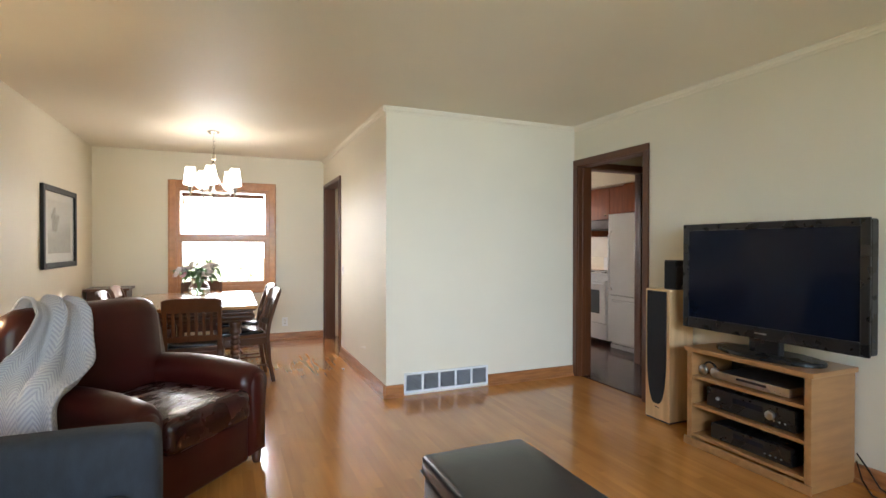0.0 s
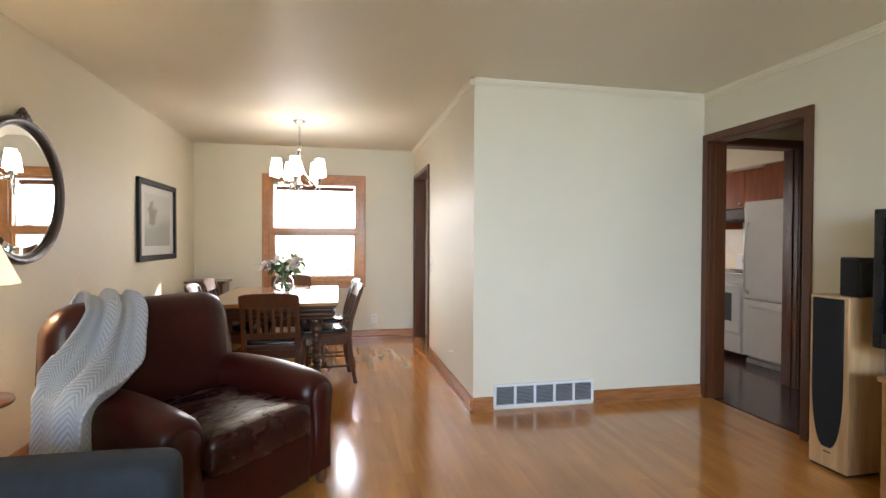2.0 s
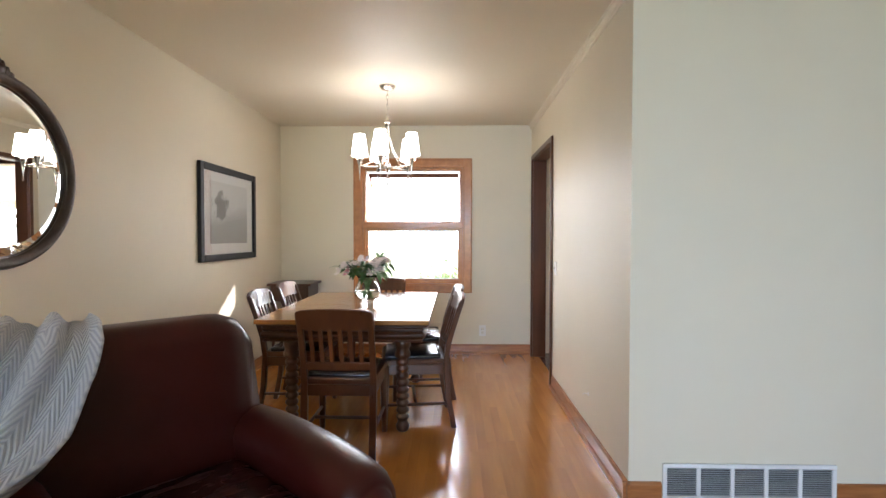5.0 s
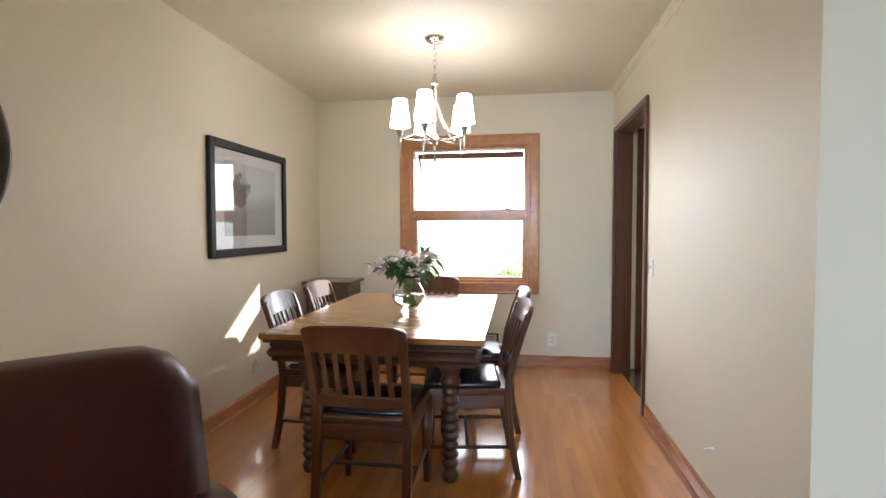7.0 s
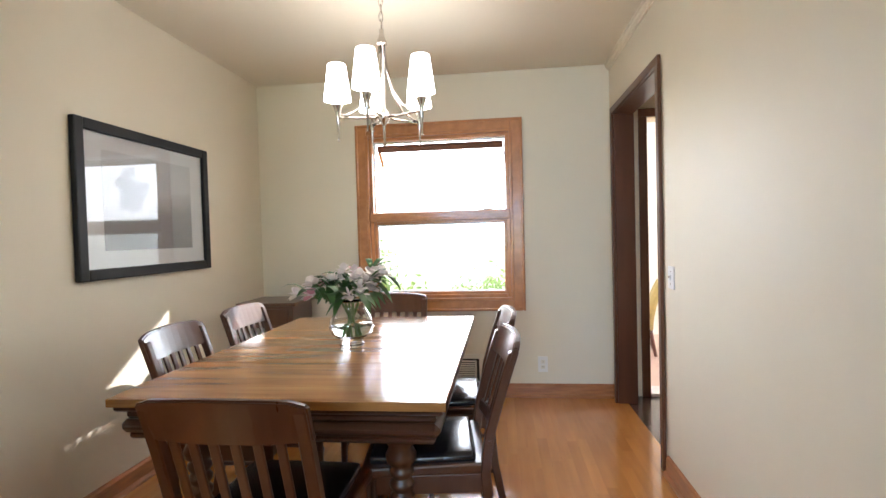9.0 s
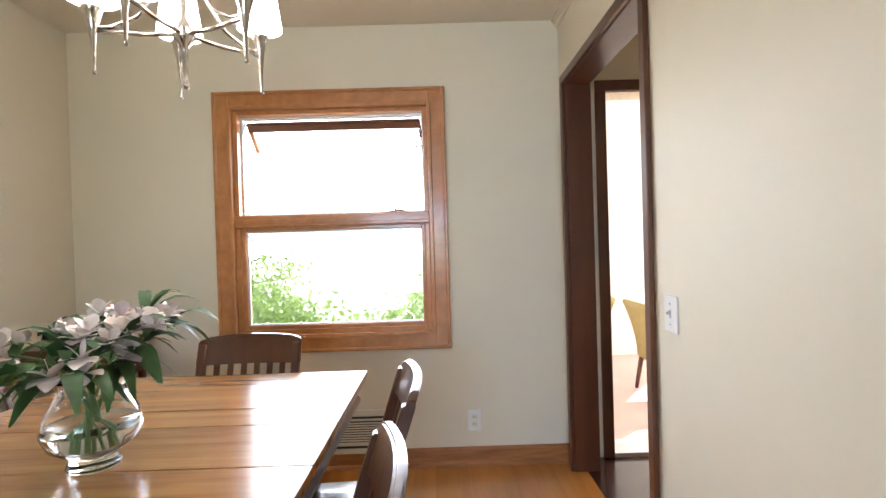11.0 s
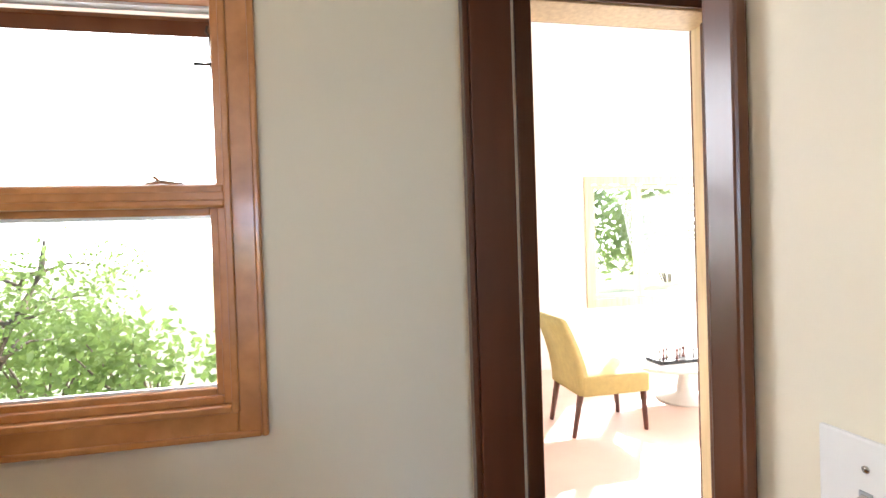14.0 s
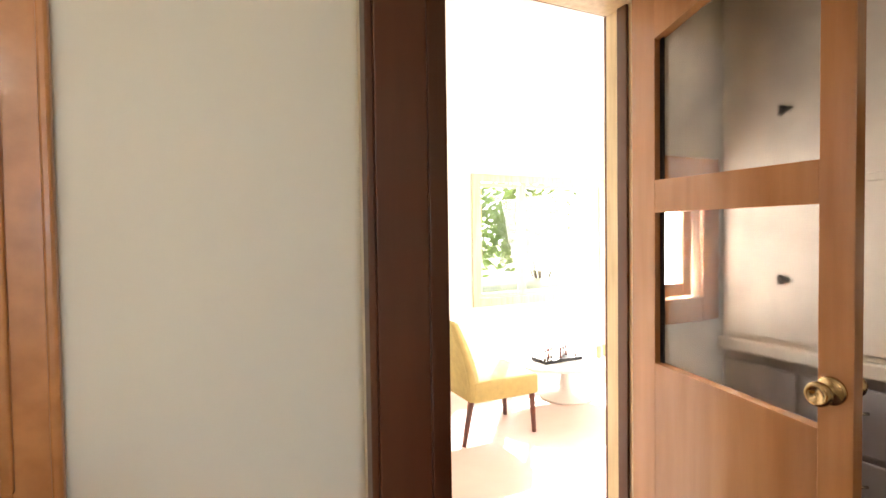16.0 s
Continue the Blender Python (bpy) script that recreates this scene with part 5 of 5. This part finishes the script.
bc = thing("base_cabinet", "red-brown base cabinet with tan countertop", "cabinet", (0, 0, 0))
span("body", (4.84, 6.16, 0.0), (5.44, 7.38, 0.875), CABWOOD, bc)
span("countertop", (4.80, 6.157, 0.8755), (5.447, 7.42, 0.915), COUNTER, bc, 0.006)
for k in range(3):
    span("door", (4.818, 6.17 + k * 0.4, 0.12), (4.8395, 6.56 + k * 0.4, 0.70), CABWOOD, bc, 0.005)
    span("drawer", (4.818, 6.17 + k * 0.4, 0.72), (4.8395, 6.56 + k * 0.4, 0.865), CABWOOD, bc, 0.005)
    tube("pull", [(4.818, 6.32 + k * 0.4, 0.79), (4.795, 6.33 + k * 0.4, 0.79), (4.795, 6.41 + k * 0.4, 0.79), (4.818, 6.42 + k * 0.4, 0.79)], 0.005, BRASS, bc)
setting(span("backsplash_trim", (5.435, 5.39, 1.101), (5.4485, 7.4, 1.40), BACKSPLASH, None, 0), "cream tile backsplash behind the range", "backsplash")

# tall cupboard and drawers seen through the open door's glass
tall = thing("tall_cupboard", "off-white tall cupboard with black strap hinges", "cupboard", (0, 0, 0))
span("body", (2.98, 6.86, 0.82), (3.50, 7.41, 2.30), CABWHITE, tall)
for z0, z1 in ((0.84, 1.36), (1.38, 2.28)):
    span("door", (2.995, 6.845, z0), (3.485, 6.8595, z1), CABWHITE, tall, 0.004)
    span("side_panel", (2.968, 6.88, z0), (2.9795, 7.39, z1), CABWHITE, tall, 0.004)
for z in (1.05, 1.62):
    prism("strap_hinge", [(0, -0.018), (0.006, -0.018), (0.05, 0.0), (0.006, 0.018), (0, 0.018)], 0.004, BLACKPLASTIC, tall, Matrix.Translation((2.966, 7.20, z)) @ Matrix(((0, 0, 1, 0), (-1, 0, 0, 0), (0, 1, 0, 0), (0, 0, 0, 1))))
low = thing("drawer_unit", "grey painted drawer unit with chrome pulls", "drawers", (0, 0, 0))
span("body", (2.98, 6.86, 0.0), (3.50, 7.41, 0.775), GREYDARK, low)
span("worktop", (2.955, 6.84, 0.7755), (3.51, 7.415, 0.8195), CABWHITE, low, 0.005)
for k in range(3):
    z = 0.10 + k * 0.22
    span("drawer", (2.966, 6.88, z), (2.9795, 7.12, z + 0.20), GREYDARK, low, 0.004)
    span("drawer", (2.966, 7.14, z), (2.9795, 7.39, z + 0.20), GREYDARK, low, 0.004)
    tube("pull", [(2.966, 6.94, z + 0.13), (2.945, 6.95, z + 0.13), (2.945, 7.05, z + 0.13), (2.966, 7.06, z + 0.13)], 0.005, NICKEL, low)

# ---------------------------------------------------------------- sunroom
yc = thing("parsons_chair", "mustard yellow upholstered chair with red-brown legs", "chair", (3.11, 9.42, SUNZ), group="sunroom chairs")
cushion("seat", (0.55, 0.48, 0.15), (0.04, 0, 0.375), YELLOWFABRIC, yc, 0.014, 0.02, cuts=3)
bm = bmesh.new()
rows = []
for k in range(9):
    u = k / 8
    x = -0.215 - 0.17 * u ** 1.7
    t = 0.055 - 0.022 * u
    z = 0.31 + 0.575 * u
    rows.append([bm.verts.new((x + dx, dy, z)) for dx, dy in ((-t, -0.235), (t, -0.235), (t, 0.235), (-t, 0.235))])
for a, b in zip(rows, rows[1:]):
    for q in range(4):
        bm.faces.new((a[q], a[(q + 1) % 4], b[(q + 1) % 4], b[q]))
bm.faces.new(rows[0][::-1])
bm.faces.new(rows[-1])
bmesh.ops.recalc_face_normals(bm, faces=bm.faces[:])
bmesh.ops.bevel(bm, geom=[e for e in bm.edges if e.calc_face_angle(0) > 0.8], offset=0.014, segments=3, affect="EDGES")
part("backrest", bm, YELLOWFABRIC, yc, True)
for x, lean in ((-0.235, -0.06), (0.28, 0.02)):
    for y in (-0.20, 0.20):
        tube("leg", [(x, y, 0.31), (x + lean, y, 0.0)], [0.028, 0.019], REDWOODLEG, yc, 4)
copy_thing(yc, pose(2.30, 10.0, SUNZ, 0, 0, 168))

gt = thing("games_table", "white pedestal table in the sunroom", "table", (4.15, 9.75, SUNZ))
prism("top", [(0.55 * math.cos(k * math.tau / 40), 0.42 * math.sin(k * math.tau / 40)) for k in range(40)], 0.03, WHITEENAMEL, gt, pose(0, 0, 0.345), 0.006)
lathe("pedestal", [(0.24, 0), (0.24, 0.02), (0.07, 0.06), (0.045, 0.2), (0.08, 0.328), (0, 0.3285)], (0, 0, 0), WHITEENAMEL, gt, 24)
cb = thing("chess_board", "dark chess board standing on the white table", "chess board", (4.02, 9.72, SUNZ + 0.3605))
span("board", (-0.20, -0.11, 0.0), (0.20, 0.11, 0.03), BLACKPLASTIC, cb, 0.004)
PAWN = [(0.016, 0), (0.016, 0.008), (0.008, 0.014), (0.006, 0.06), (0.012, 0.068), (0.012, 0.082), (0.0, 0.092)]
for k in range(7):
    p = lathe("chess_piece", PAWN, (3.85 + 0.055 * k, 9.66 + 0.03 * (k % 3), SUNZ + 0.391), REDWOODLEG if k % 2 else GREYDARK, None, 12)
    tagged(p, "turned chess piece standing on the board", "chess piece", "chess pieces")
for k in range(3):
    p = lathe("glass_tumbler", [(0.022, 0), (0.030, 0.10), (0.028, 0.10), (0.020, 0.006), (0, 0.006)], (4.40 + 0.09 * k, 9.60 + 0.02 * k, SUNZ + 0.3605), SUNTRIM, None, 16)
    tagged(p, "amber drinking glass on the white table", "glass", "glasses on the table")

# ---------------------------------------------------------------- garden
bm = bmesh.new()
bmesh.ops.create_grid(bm, x_segments=60, y_segments=60, size=600, matrix=Matrix.Translation((0, 0, -0.75)))
for v in bm.verts:
    d = math.hypot(v.co.x, v.co.y - 8)
    v.co.z += 0.0 if d < 40 else 0.02 * (d - 40) * (0.5 + 0.5 * noise.noise(v.co * 0.01))
setting(part("ground", bm, GRASS, None, True), "sunlit green lawn behind the house", "ground")


def bush(name, label, at, w, h, count, seed, mat=BUSHLEAF, leaf=0.05):
    ob = thing(name, label, "bush", at)
    r = random.Random(seed)
    lobes = [(Vector((r.uniform(-0.6, 0.6) * w, r.uniform(-0.35, 0.35) * w, h * r.uniform(0.35, 0.78))), r.uniform(0.22, 0.42) * h) for _ in range(9)]
    bm = bmesh.new()
    for c, _ in lobes:
        add_tube(bm, [(c.x * 0.2, c.y * 0.2, 0), tuple(c * 0.5), tuple(c)], [0.03, 0.018, 0.008], 5)
    part("branches", bm, BARK, ob)
    bm = bmesh.new()
    for k in range(count):
        c, rad = lobes[k % len(lobes)]
        d = Vector((r.gauss(0, 1), r.gauss(0, 1), r.gauss(0, 1))).normalized()
        p = c + d * rad * r.uniform(0.45, 1.15)
        p.z = max(0.03, p.z)
        s = leaf * r.uniform(0.6, 1.4)
        u = Vector((r.gauss(0, 1), r.gauss(0, 1), r.gauss(0, 1))).normalized() * s
        v = u.orthogonal().normalized() * s * 0.5
        bm.faces.new([bm.verts.new(p + q) for q in (-u, v, u, -v)])
    tagged(part("leaves", bm, mat, ob), kind="stuff")
    return ob


bush("garden_bush", "loose green garden shrub behind the house", (-0.75, 11.6, -0.75), 1.2, 1.35, 1150, 1)
bush("garden_bush", "loose green garden shrub behind the house", (0.55, 12.1, -0.75), 1.0, 1.4, 1150, 2)
bush("garden_bush", "loose green garden shrub behind the house", (-2.1, 12.2, -0.75), 1.2, 1.3, 1150, 3)
bush("garden_bush", "loose green garden shrub behind the house", (-3.9, 12.9, -0.75), 1.3, 1.5, 1150, 5)

tree = thing("garden_tree", "small leaning garden tree with thin foliage", "tree", (-2.2, 11.2, -0.75))
rt = random.Random(9)
bm = bmesh.new()
add_tube(bm, [(0, 0, 0), (0.05, 0, 0.5), (0.16, 0.05, 1.0), (0.42, 0.05, 1.45), (0.56, 0.1, 1.8), (0.6, 0.1, 2.1)], [0.09, 0.075, 0.06, 0.05, 0.035, 0.012], 8)
tips = []
for k in range(16):
    z = rt.uniform(0.7, 1.75)
    a = rt.uniform(0, math.tau)
    b = Vector((0.05 + 0.27 * z - 0.1, 0.05, z))
    e = b + Vector((math.cos(a) * rt.uniform(0.4, 0.95), math.sin(a) * rt.uniform(0.3, 0.8), rt.uniform(0.0, 0.35)))
    add_tube(bm, [b, (b + e) / 2 + Vector((0, 0, 0.08)), e], [0.022, 0.014, 0.005], 5)
    tips.append(e)
part("trunk", bm, BARK, tree, True)
bm = bmesh.new()
for k in range(3000):
    c = tips[k % len(tips)]
    p = c + Vector((rt.gauss(0, 0.17), rt.gauss(0, 0.17), rt.gauss(0, 0.13)))
    u = Vector((rt.gauss(0, 1), rt.gauss(0, 1), rt.gauss(0, 1))).normalized() * 0.034
    v = u.orthogonal().normalized() * 0.017
    bm.faces.new([bm.verts.new(p + q) for q in (-u, v, u, -v)])
tagged(part("leaves", bm, BUSHLEAF, tree), kind="stuff")
far = bush("garden_tree", "distant leafy garden tree", (9.5, 22, -0.75), 3.4, 4.6, 2600, 12, BUSHLEAF, 0.19)
far["category"] = "tree"
far2 = bush("garden_tree", "distant leafy garden tree", (14.5, 24, -0.75), 3.4, 4.2, 2600, 14, BUSHLEAF, 0.19)
far2["category"] = "tree"

# curved glowing screen in place of a sunlit distance
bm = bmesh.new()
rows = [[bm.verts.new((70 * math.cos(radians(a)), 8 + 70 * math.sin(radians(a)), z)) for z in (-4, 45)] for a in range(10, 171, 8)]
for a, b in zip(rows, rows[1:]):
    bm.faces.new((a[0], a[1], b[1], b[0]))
setting(part("backdrop", bm, BACKGLOW, None, True), "glowing screen standing in for the overexposed distance", "backdrop").visible_shadow = False

# ---------------------------------------------------------------- oak floor strips
WSTRIP, LENGTHS = 0.057, (0.62, 0.92, 1.25)
plank_mesh = {}
for L in LENGTHS:
    bm = bmesh.new()
    add_box(bm, (WSTRIP - 0.0001, L - 0.0002, 0.014), (0, 0, -0.007))
    me = bpy.data.meshes.new("plank")
    bm.to_mesh(me)
    bm.free()
    me.materials.append(OAKFLOOR)
    plank_mesh[L] = me
rp = random.Random(21)
rest = bmesh.new()
count = 0
ncol = int((XR + 0.06 - XL) / WSTRIP)
for i in range(ncol + 1):
    x = XL + (i + 0.5) * WSTRIP
    y = YS - rp.uniform(0, 0.9)
    end = YW if x < XD + 0.06 else YL
    if x > XR + 0.05:
        continue
    while y < end:
        L = rp.choice(LENGTHS)
        y0, y1 = max(y, YS), min(y + L, end)
        near = x > 0.1 and x < XD and y0 > 2.6 and y1 < end and y1 - y0 > L - 1e-6 and count < 300
        if near:
            p = new("plank", plank_mesh[L])
            p.matrix_basis = pose(x, (y0 + y1) / 2, 0)
            p.parent = FLOOR
            count += 1
        elif y1 - y0 > 0.02:
            vs = add_box(rest, (WSTRIP - 0.0001, y1 - y0 - 0.0002, 0.014), (x, (y0 + y1) / 2, -0.007))
        y += L
tagged(part("planks", rest, OAKFLOOR, FLOOR), "honey oak floor strips", kind="stuff")
